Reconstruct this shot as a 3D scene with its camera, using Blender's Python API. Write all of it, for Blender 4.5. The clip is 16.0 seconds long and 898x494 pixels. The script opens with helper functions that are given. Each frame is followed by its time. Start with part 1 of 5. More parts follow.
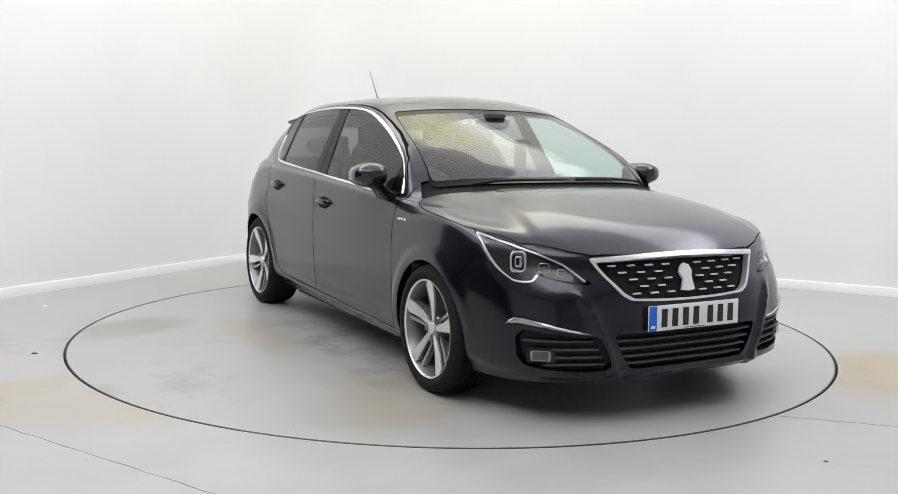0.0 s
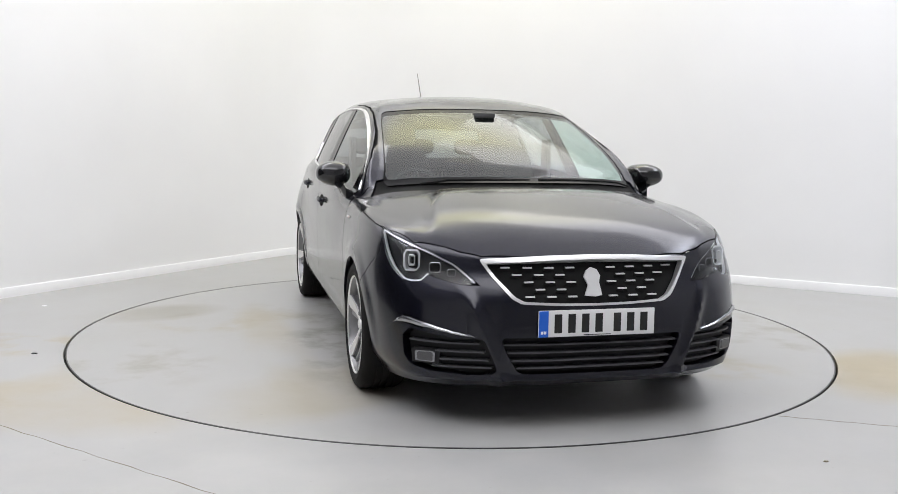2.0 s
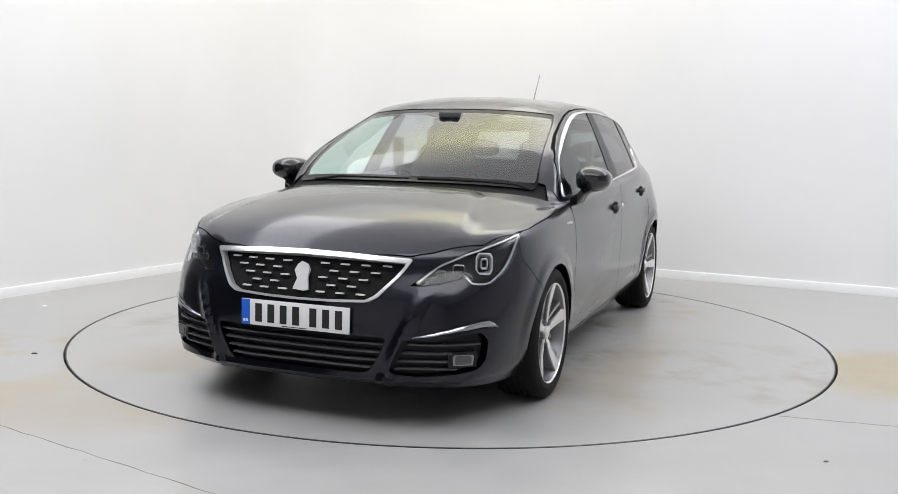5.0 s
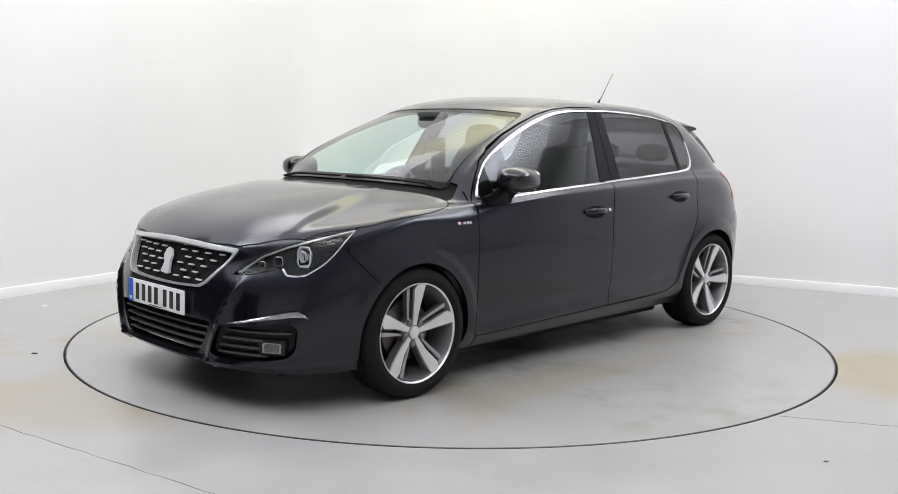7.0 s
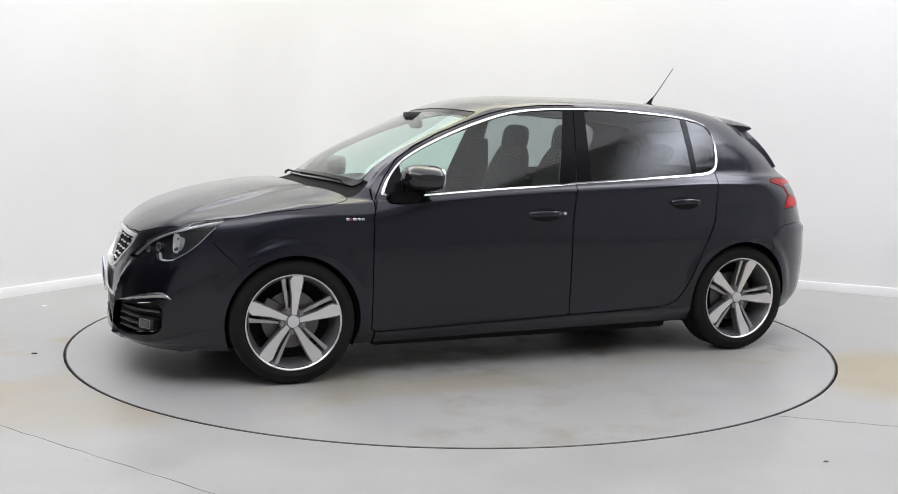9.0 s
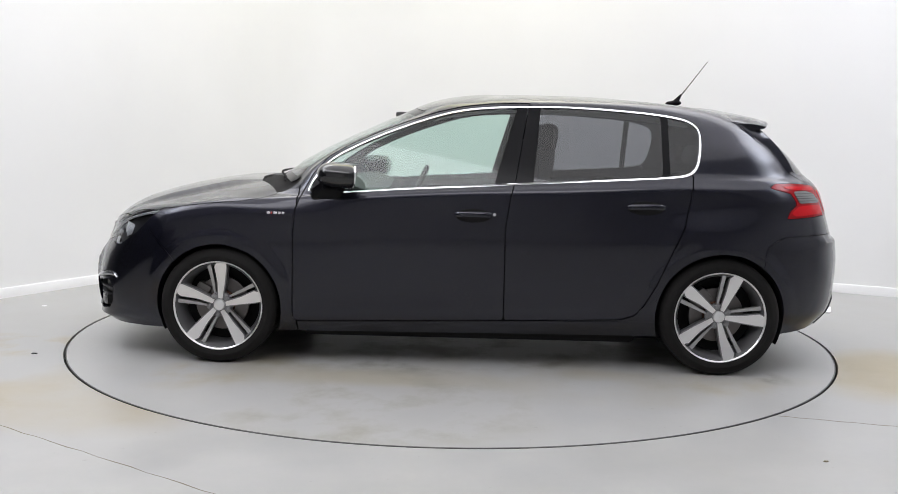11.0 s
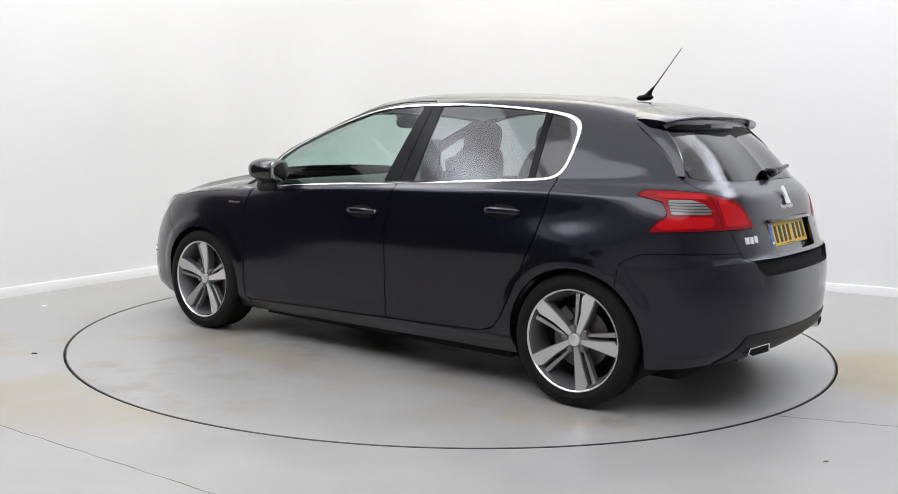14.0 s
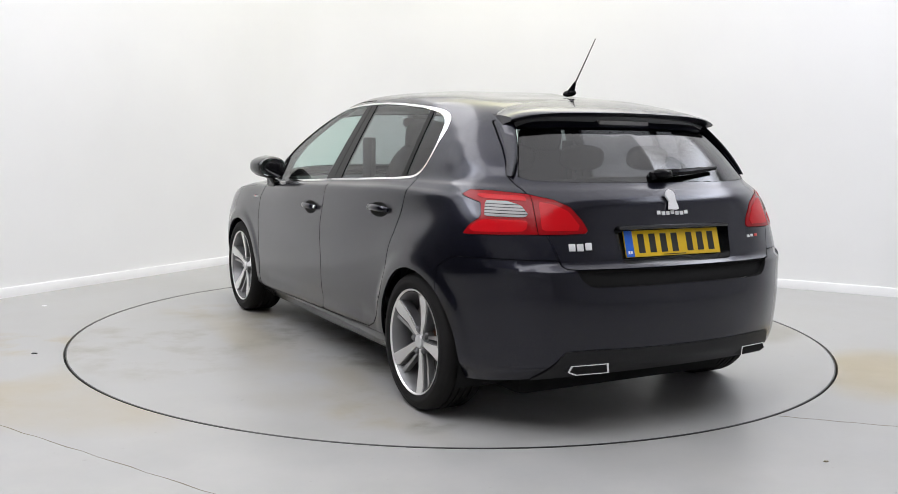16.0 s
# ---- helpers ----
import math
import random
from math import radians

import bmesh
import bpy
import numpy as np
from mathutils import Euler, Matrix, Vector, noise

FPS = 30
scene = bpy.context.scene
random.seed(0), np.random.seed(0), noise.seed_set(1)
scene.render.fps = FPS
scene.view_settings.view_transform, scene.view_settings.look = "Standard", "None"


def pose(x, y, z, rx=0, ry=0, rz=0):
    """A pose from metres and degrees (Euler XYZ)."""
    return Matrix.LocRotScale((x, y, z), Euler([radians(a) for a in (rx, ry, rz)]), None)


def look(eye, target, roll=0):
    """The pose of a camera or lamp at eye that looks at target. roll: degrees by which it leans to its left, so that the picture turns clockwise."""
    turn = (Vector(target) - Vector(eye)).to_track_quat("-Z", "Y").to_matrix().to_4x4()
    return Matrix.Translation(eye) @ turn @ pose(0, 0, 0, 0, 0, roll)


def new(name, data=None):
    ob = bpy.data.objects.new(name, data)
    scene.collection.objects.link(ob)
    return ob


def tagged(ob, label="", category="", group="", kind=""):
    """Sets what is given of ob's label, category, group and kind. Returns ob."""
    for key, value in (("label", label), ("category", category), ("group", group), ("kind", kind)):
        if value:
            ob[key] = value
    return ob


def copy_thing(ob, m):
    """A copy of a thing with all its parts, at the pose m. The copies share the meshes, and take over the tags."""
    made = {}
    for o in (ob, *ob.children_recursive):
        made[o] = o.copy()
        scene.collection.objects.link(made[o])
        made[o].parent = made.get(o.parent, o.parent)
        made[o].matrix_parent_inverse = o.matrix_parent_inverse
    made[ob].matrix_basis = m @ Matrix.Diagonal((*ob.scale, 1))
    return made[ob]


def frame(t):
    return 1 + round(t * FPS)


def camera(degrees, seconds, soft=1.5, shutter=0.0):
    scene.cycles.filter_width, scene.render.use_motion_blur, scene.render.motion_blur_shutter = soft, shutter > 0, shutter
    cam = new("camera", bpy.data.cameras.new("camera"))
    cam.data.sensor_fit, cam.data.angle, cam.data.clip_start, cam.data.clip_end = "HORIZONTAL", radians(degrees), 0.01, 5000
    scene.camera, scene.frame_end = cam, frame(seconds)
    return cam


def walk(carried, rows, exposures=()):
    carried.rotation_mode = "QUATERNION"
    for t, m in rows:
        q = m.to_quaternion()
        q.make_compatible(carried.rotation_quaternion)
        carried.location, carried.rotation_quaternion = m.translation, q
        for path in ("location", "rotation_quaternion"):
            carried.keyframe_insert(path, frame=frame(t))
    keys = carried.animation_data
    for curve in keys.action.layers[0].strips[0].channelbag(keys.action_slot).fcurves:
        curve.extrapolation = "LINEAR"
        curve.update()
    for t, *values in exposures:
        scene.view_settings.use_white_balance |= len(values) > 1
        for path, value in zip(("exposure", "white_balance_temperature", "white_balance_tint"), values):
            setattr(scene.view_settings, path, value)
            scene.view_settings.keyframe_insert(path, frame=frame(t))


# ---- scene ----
# ---------- camera: on a tripod, it never moves ----------
cam = camera(51.05, 16.0, soft=0.85)
EYE = look((0.0, -5.818, 1.225), (-0.0204, 0.139, 0.510), 1.057)
walk(cam, [(0.0, EYE), (16.0, EYE)])

# ---------- world and light ----------
world = bpy.data.worlds.new("studio_world")
scene.world = world
world.use_nodes = True
world.node_tree.nodes["Background"].inputs[0].default_value = (0.8, 0.85, 1.0, 1)
world.node_tree.nodes["Background"].inputs[1].default_value = 0.05
scene.view_settings.exposure = 0.035

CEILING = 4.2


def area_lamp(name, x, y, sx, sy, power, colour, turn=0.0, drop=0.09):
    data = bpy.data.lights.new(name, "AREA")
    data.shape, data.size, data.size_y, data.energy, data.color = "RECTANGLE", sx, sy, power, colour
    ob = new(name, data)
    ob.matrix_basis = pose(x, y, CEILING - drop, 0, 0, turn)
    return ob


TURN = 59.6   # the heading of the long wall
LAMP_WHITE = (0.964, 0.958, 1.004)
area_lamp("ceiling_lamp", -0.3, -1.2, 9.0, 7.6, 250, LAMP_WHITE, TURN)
# unseen strip fills added: along short wall, along long wall, over the tripod
area_lamp("strip_fill_lamp", 3.00, 0.55, 1.6, 6.4, 64, LAMP_WHITE, TURN, 0.11)
area_lamp("strip_fill_lamp", -2.95, -0.75, 6.0, 1.3, 60, LAMP_WHITE, TURN, 0.11)
area_lamp("strip_fill_lamp", -0.6, -4.2, 1.6, 6.0, 78, LAMP_WHITE, TURN, 0.11)


# ---------- materials ----------
def material(name, colour=(0.5, 0.5, 0.5), rough=0.5, metal=0.0, coat=0.0, spec=0.5, **more):
    m = bpy.data.materials.new(name)
    m.use_nodes = True
    b = m.node_tree.nodes["Principled BSDF"]
    b.inputs["Base Color"].default_value = (*colour, 1)
    b.inputs["Roughness"].default_value = rough
    b.inputs["Metallic"].default_value = metal
    b.inputs["Coat Weight"].default_value = coat
    b.inputs["Coat Roughness"].default_value = 0.02
    b.inputs["Specular IOR Level"].default_value = spec
    for key, value in more.items():
        b.inputs[key.replace("_", " ")].default_value = value
    return m


def nodes_of(m):
    t = m.node_tree
    return t.nodes, t.links, t.nodes["Principled BSDF"]


def noise_node(m, scale, detail=4.0, rough=0.5, stretch=None):
    n, l, b = nodes_of(m)
    co = n.new("ShaderNodeTexCoord")
    tex = n.new("ShaderNodeTexNoise")
    tex.inputs["Scale"].default_value, tex.inputs["Detail"].default_value = scale, detail
    tex.inputs["Roughness"].default_value = rough
    if stretch:
        mp = n.new("ShaderNodeMapping")
        mp.inputs["Scale"].default_value = stretch
        l.new(co.outputs["Object"], mp.inputs[0])
        l.new(mp.outputs[0], tex.inputs["Vector"])
    else:
        l.new(co.outputs["Object"], tex.inputs["Vector"])
    return tex


def ramp(m, source, stops):
    n, l, b = nodes_of(m)
    r = n.new("ShaderNodeValToRGB")
    r.color_ramp.elements[0].position, r.color_ramp.elements[0].color = stops[0][0], (*stops[0][1], 1)
    r.color_ramp.elements[1].position, r.color_ramp.elements[1].color = stops[-1][0], (*stops[-1][1], 1)
    for p, c in stops[1:-1]:
        e = r.color_ramp.elements.new(p)
        e.color = (*c, 1)
    l.new(source, r.inputs[0])
    return r


def bump(m, source, strength, distance=0.002):
    n, l, b = nodes_of(m)
    k = n.new("ShaderNodeBump")
    k.inputs["Strength"].default_value, k.inputs["Distance"].default_value = strength, distance
    l.new(source, k.inputs["Height"])
    l.new(k.outputs[0], b.inputs["Normal"])
    return k


def mix_colour(m, factor, a, c, kind="MIX"):
    n, l, b = nodes_of(m)
    x = n.new("ShaderNodeMix")
    x.data_type, x.blend_type = "RGBA", kind
    for sock, v in ((0, factor), (6, a), (7, c)):
        if isinstance(v, (int, float)):
            x.inputs[sock].default_value = v
        elif isinstance(v, tuple):
            x.inputs[sock].default_value = (*v, 1)
        else:
            l.new(v, x.inputs[sock])
    return x.outputs[2]


def painted_wall():
    m = material("white_wall_paint", (0.8, 0.8, 0.8), 0.75)
    n, l, b = nodes_of(m)
    big = noise_node(m, 0.7, 3)
    r = ramp(m, big.outputs["Fac"], [(0.3, (0.80, 0.80, 0.795)), (0.7, (0.845, 0.845, 0.84))])
    l.new(r.outputs[0], b.inputs["Base Color"])
    fine = noise_node(m, 140, 2)
    bump(m, fine.outputs["Fac"], 0.05, 0.001)
    return m


def floor_paint(name, disc):
    """Grey floor paint: worn, with tan rubber stains, scuffs and fine specks."""
    m = material(name, (0.36, 0.36, 0.355), 0.32)
    n, l, b = nodes_of(m)
    big = noise_node(m, 0.55, 5, 0.55)
    mid = noise_node(m, 2.6, 6, 0.6)
    fine = noise_node(m, 60, 3)
    base = ramp(m, mid.outputs["Fac"], [(0.25, (0.345, 0.346, 0.340)), (0.75, (0.415, 0.412, 0.398))]).outputs[0]
    co = n.new("ShaderNodeTexCoord")

    def spot(x, y, sx, sy, turn=0.0):
        mp = n.new("ShaderNodeMapping")
        mp.vector_type = "TEXTURE"
        mp.inputs["Location"].default_value = (x, y, 0)
        mp.inputs["Rotation"].default_value = (0, 0, radians(turn))
        mp.inputs["Scale"].default_value = (sx, sy, 1)
        l.new(co.outputs["Object"], mp.inputs[0])
        g = n.new("ShaderNodeTexGradient")
        g.gradient_type = "SPHERICAL"
        l.new(mp.outputs[0], g.inputs[0])
        return g.outputs["Fac"]

    def times(a, c):
        k = n.new("ShaderNodeMath")
        k.operation, k.use_clamp = "MULTIPLY", True
        for i, v in enumerate((a, c)):
            if isinstance(v, (int, float)):
                k.inputs[i].default_value = v
            else:
                l.new(v, k.inputs[i])
        return k.outputs[0]

    blotch = ramp(m, big.outputs["Fac"], [(0.40, (0, 0, 0)), (0.62, (1, 1, 1))]).outputs[0]
    scuff_shade = ramp(m, mid.outputs["Fac"], [(0.48, (0, 0, 0)), (0.66, (1, 1, 1))]).outputs[0]
    places = ([(-1.0, -1.2, 0.75, 0.45, 30), (1.05, -1.1, 0.6, 0.35, -60), (1.2, 0.5, 0.8, 0.4, 60), (-1.3, 0.6, 0.6, 0.4, 10), (1.18, 0.3, 0.22, 1.7, 0), (1.05, 1.35, 0.5, 0.3, 0), (-1.12, -0.2, 0.2, 1.5, 0)] if disc else
              [(-1.85, -1.75, 0.85, 0.42, -20), (-2.55, -0.62, 0.8, 0.32, 5), (-2.2, -1.35, 0.7, 0.4, 25), (-2.6, -1.9, 0.9, 0.7, 0), (2.3, -0.9, 0.7, 0.4, 60)])
    for i, (x, y, sx, sy, turn) in enumerate(places):
        f = times(times(spot(x, y, sx, sy, turn), 2.6), scuff_shade if i % 2 else blotch)
        base = mix_colour(m, times(f, 0.85 if disc else 1.0), base, (0.35, 0.312, 0.228) if disc else (0.365, 0.312, 0.205))
    if disc:
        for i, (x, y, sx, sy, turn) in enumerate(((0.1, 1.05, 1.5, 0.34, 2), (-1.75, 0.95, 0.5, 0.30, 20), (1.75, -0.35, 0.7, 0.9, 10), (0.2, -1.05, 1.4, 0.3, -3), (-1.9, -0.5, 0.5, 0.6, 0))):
            f = times(times(spot(x, y, sx, sy, turn), 2.4), blotch if i % 2 else scuff_shade)
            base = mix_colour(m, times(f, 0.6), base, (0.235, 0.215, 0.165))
    # shade under the car put into the deck colour, mixed with oily marks
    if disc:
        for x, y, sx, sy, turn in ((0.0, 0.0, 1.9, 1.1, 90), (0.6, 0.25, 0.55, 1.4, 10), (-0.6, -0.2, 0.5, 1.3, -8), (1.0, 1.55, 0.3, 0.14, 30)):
            base = mix_colour(m, times(times(times(spot(x, y, sx, sy, turn), 2.2), scuff_shade), 0.85), base, (0.16, 0.15, 0.12))
    scratch = ramp(m, noise_node(m, 5, 3, 0.6, (1, 14, 1)).outputs["Fac"], [(0.66, (0, 0, 0)), (0.72, (1, 1, 1))]).outputs[0]
    base = mix_colour(m, times(scratch, 0.22), base, (0.44, 0.42, 0.37))
    cloud = ramp(m, noise_node(m, 1.1, 6, 0.65).outputs["Fac"], [(0.45, (0, 0, 0)), (0.75, (1, 1, 1))]).outputs[0]
    base = mix_colour(m, times(cloud, 0.30), base, (0.30, 0.29, 0.26))
    specks = ramp(m, noise_node(m, 30, 2).outputs["Fac"], [(0.72, (0, 0, 0)), (0.77, (1, 1, 1))]).outputs[0]
    base = mix_colour(m, times(specks, 0.35), base, (0.22, 0.21, 0.19))
    l.new(base, b.inputs["Base Color"])
    rr = ramp(m, mid.outputs["Fac"], [(0.2, (0.26, 0.26, 0.26)), (0.8, (0.42, 0.42, 0.42))])
    l.new(rr.outputs[0], b.inputs["Roughness"])
    bump(m, fine.outputs["Fac"], 0.06, 0.001)
    return m


WALL = painted_wall()
FLOOR = floor_paint("grey_floor_paint", False)
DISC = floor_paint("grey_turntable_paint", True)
SKIRT = material("white_gloss_paint", (0.82, 0.82, 0.82), 0.35)
DARKWALL = material("pale_grey_reflected_wall", (0.50, 0.50, 0.51), 0.7)
GREYWALL = material("grey_wall_paint", (0.80, 0.80, 0.80), 0.7)
BLACKCLOTH = material("black_curtain_cloth", (0.012, 0.012, 0.013), 0.9)
CEIL = material("white_ceiling_paint", (0.78, 0.78, 0.77), 0.8)
JOINT = material("brown_floor_joint", (0.20, 0.165, 0.11), 0.7)
GAPBLACK = material("black_gap", (0.012, 0.012, 0.012), 0.7)
STEEL = material("dark_steel_edge", (0.12, 0.12, 0.12), 0.4, 0.9)


# ---------- building blocks ----------
def mesh_of(name, bm, mats, smooth=True):
    me = bpy.data.meshes.new(name)
    bm.normal_update()
    bm.to_mesh(me)
    bm.free()
    for m in (mats if isinstance(mats, (list, tuple)) else [mats]):
        me.materials.append(m)
    if smooth:
        me.polygons.foreach_set("use_smooth", [True] * len(me.polygons))
        me.set_sharp_from_angle(angle=radians(38))
    return me


def part(name, bm, mat, parent, label=""):
    ob = new(name, mesh_of(name, bm, mat))
    ob.parent = parent
    if label:
        tagged(ob, label)
    return ob


def box(bm, x0, x1, y0, y1, z0, z1, bevel=0.0, m=None):
    g = bmesh.ops.create_cube(bm, size=1.0, matrix=Matrix.Translation(((x0 + x1) / 2, (y0 + y1) / 2, (z0 + z1) / 2)) @ Matrix.Diagonal((x1 - x0, y1 - y0, z1 - z0, 1)))
    vs = g["verts"]
    if bevel:
        es = list({e for v in vs for e in v.link_edges})
        r = bmesh.ops.bevel(bm, geom=es, offset=bevel, segments=2, affect="EDGES", profile=0.6)
        vs = list({v for f in r["faces"] for v in f.verts} | {v for v in vs if v.is_valid})
    if m is not None:
        bmesh.ops.transform(bm, matrix=m, verts=vs)
    return bm


def lathe(bm, profile, seg=48, axis="Y", close=False):
    """Turns a list of (radius, along) round an axis."""
    rings = []
    for r, a in profile:
        ring = []
        for i in range(seg):
            c, s = math.cos(2 * math.pi * i / seg) * r, math.sin(2 * math.pi * i / seg) * r
            ring.append(bm.verts.new((c, a, s) if axis == "Y" else (c, s, a) if axis == "Z" else (a, c, s)))
        rings.append(ring)
    for p, q in zip(rings, rings[1:] + ([rings[0]] if close else [])):
        for i in range(seg):
            bm.faces.new((p[i], p[(i + 1) % seg], q[(i + 1) % seg], q[i]))
    return bm


def prism(bm, pts, depth, m=None):
    """A flat outline in x, y with depth in z."""
    a = [bm.verts.new((x, y, 0)) for x, y in pts]
    c = [bm.verts.new((x, y, depth)) for x, y in pts]
    bm.faces.new(a[::-1])
    bm.faces.new(c)
    n = len(pts)
    for i in range(n):
        bm.faces.new((a[i], a[(i + 1) % n], c[(i + 1) % n], c[i]))
    if m is not None:
        bmesh.ops.transform(bm, matrix=m, verts=a + c)
    return bm


# ---------- the room ----------
CORNER = Vector((-1.338, 4.008))
ALONG_L = Vector((-0.506, -0.8625))
ALONG_R = Vector((0.897, -0.4421))
REACH_L, REACH_R = 12.5, 10.5


def plan_line():
    """The wall's foot, from the far end of one wall round the curved corner to the far end of the other."""
    cut, pts = 0.8, []
    pts.append(CORNER + ALONG_L * REACH_L)
    a, c = CORNER + ALONG_L * cut, CORNER + ALONG_R * cut
    for i in range(13):
        k = i / 12
        pts.append(a * (1 - k) ** 2 + CORNER * 2 * k * (1 - k) + c * k ** 2)
    pts.append(CORNER + ALONG_R * REACH_R)
    return pts


def run_along(bm, pts, profile):
    """Sweeps a closed profile of (inwards, up) along a plan line whose room lies to its right."""
    rows = []
    for i, p in enumerate(pts):
        d = (pts[min(i + 1, len(pts) - 1)] - pts[max(i - 1, 0)]).normalized()
        inward = Vector((d.y, -d.x))
        rows.append([bm.verts.new((p.x + inward.x * a, p.y + inward.y * a, z)) for a, z in profile])
    n = len(profile)
    for r, s in zip(rows, rows[1:]):
        for j in range(n):
            bm.faces.new((r[j], s[j], s[(j + 1) % n], r[(j + 1) % n]))
    bm.faces.new(rows[0])
    bm.faces.new(rows[-1][::-1])
    bmesh.ops.recalc_face_normals(bm, faces=bm.faces)
    return bm


def structure(name, bm, mat, label, smooth=True):
    return tagged(new(name, mesh_of(name, bm, mat, smooth)), label, name.split("_")[0], kind="structure")


def build_room():
    line = plan_line()
    structure("wall_north", run_along(bmesh.new(), line, [(0, -0.1), (0, CEILING), (-0.2, CEILING), (-0.2, -0.1)]), WALL,
              "plain white painted studio walls meeting in a rounded corner")
    structure("baseboard", run_along(bmesh.new(), line, [(0.0, -0.02), (0.018, -0.02), (0.018, 0.062), (0.012, 0.072), (0.0, 0.072)]), SKIRT,
              "low white gloss painted skirting board along the walls")
    far_l, far_r = line[0], line[-1]
    end = far_l + ALONG_R * REACH_R
    # both walls are out of view; their tones set what the car mirrors
    structure("wall_south", run_along(bmesh.new(), [end, far_l], [(0, -0.1), (0, CEILING), (-0.2, CEILING), (-0.2, -0.1)]), GREYWALL, "plain grey painted studio wall behind the tripod")
    structure("wall_east", run_along(bmesh.new(), [far_r, end], [(0, -0.1), (0, CEILING), (-0.2, CEILING), (-0.2, -0.1)]), DARKWALL, "plain pale grey side wall, out of view, toned for reflections")
    # unseen black curtain in folds, added at the long wall's end for dark reflections
    bm = bmesh.new()
    top, foot = [], []
    for i in range(91):
        p = CORNER + ALONG_L * (4.5 + 7.9 * i / 90) + Vector((0.8625, -0.506)) * (0.10 + 0.035 * math.sin(i * 1.9))
        top.append(bm.verts.new((p.x, p.y, 3.0)))
        foot.append(bm.verts.new((p.x, p.y, 0.01)))
    for i in range(90):
        bm.faces.new((foot[i], foot[i + 1], top[i + 1], top[i]))
    structure("curtain_1", bm, BLACKCLOTH, "black cloth curtain in folds, added out of view for dark reflections")
    # and another unseen one, added round the corner behind the tripod
    bm = bmesh.new()
    top, foot = [], []
    for i in range(25):
        p = far_l + ALONG_R * (0.15 + 1.4 * i / 24) - ALONG_L * (0.10 + 0.035 * math.sin(i * 1.9))
        top.append(bm.verts.new((p.x, p.y, 3.0)))
        foot.append(bm.verts.new((p.x, p.y, 0.01)))
    for i in range(24):
        bm.faces.new((foot[i], foot[i + 1], top[i + 1], top[i]))
    structure("curtain_2", bm, BLACKCLOTH, "black cloth curtain in folds, added out of view at the corner")
    bm = bmesh.new()
    box(bm, -12, 12, -14, 8, CEILING, CEILING + 0.2)
    structure("ceiling", bm, CEIL, "white painted studio ceiling", False)
    # the floor is one sheet with a round hole for the turntable
    bm = bmesh.new()
    n = 160
    hole = [bm.verts.new((HUB[0] + math.cos(2 * math.pi * i / n) * (RADIUS + 0.012), HUB[1] + math.sin(2 * math.pi * i / n) * (RADIUS + 0.012), 0)) for i in range(n)]
    low = [bm.verts.new((v.co.x, v.co.y, -0.08)) for v in hole]
    out = [bm.verts.new((HUB[0] + math.cos(2 * math.pi * i / n) * 14, HUB[1] + math.sin(2 * math.pi * i / n) * 14, 0)) for i in range(n)]
    for i in range(n):
        j = (i + 1) % n
        bm.faces.new((hole[i], out[i], out[j], hole[j]))
        bm.faces.new((low[i], hole[i], hole[j], low[j]))
    bmesh.ops.recalc_face_normals(bm, faces=bm.faces)
    structure("floor", bm, FLOOR, "worn grey painted concrete floor with tan stains", False)
    # hairline joints in the floor
    for x0, y0, x1, y1 in ((-3.6, -0.93, -0.45, -2.98), (1.46, -1.72, 3.6, -2.28)):
        bm = bmesh.new()
        d = Vector((x1 - x0, y1 - y0)).normalized()
        side, n = Vector((-d.y, d.x)), 40
        rows = []
        for i in range(n + 1):
            k = i / n
            p = Vector((x0 + (x1 - x0) * k, y0 + (y1 - y0) * k)) + side * 0.004 * math.sin(i * 2.3)
            h = 0.0014 + 0.0008 * math.sin(i * 1.7)
            rows.append([bm.verts.new((p.x + side.x * s, p.y + side.y * s, z)) for s, z in ((-h, 0.0), (-h, 0.0008), (h, 0.0008), (h, 0.0))])
        for r, s in zip(rows, rows[1:]):
            for j in range(3):
                bm.faces.new((r[j], s[j], s[j + 1], r[j + 1]))
        bmesh.ops.recalc_face_normals(bm, faces=bm.faces)
        structure("floor_joint", bm, JOINT, "fine brown hairline joint in the grey floor", False)
    bm = bmesh.new()
    lathe(bm, [(RADIUS - 0.4, -0.06), (RADIUS + 0.2, -0.06)], 96, "Z")
    bmesh.ops.translate(bm, verts=bm.verts, vec=(HUB[0], HUB[1], 0))
    structure("floor_pit", bm, GAPBLACK, "dark pit under the turntable edge", False)


RADIUS, HUB = 2.252, (0.0, 0.012)


def build_turntable():
    root = new("turntable")
    tagged(root, "round grey painted turntable set flush into the floor", "turntable")
    bm = bmesh.new()
    lathe(bm, [(0.001, 0.0), (0.6, 0.0), (1.2, 0.0), (1.8, 0.0), (RADIUS - 0.006, 0.0)], 160, "Z")
    bmesh.ops.recalc_face_normals(bm, faces=bm.faces)
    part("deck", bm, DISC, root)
    bm = bmesh.new()
    lathe(bm, [(RADIUS - 0.0055, 0.0004), (RADIUS, -0.001), (RADIUS, -0.055), (RADIUS - 0.0055, -0.055)], 160, "Z")
    part("rim", bm, STEEL, root, "dark steel edge of the turntable")
    return root


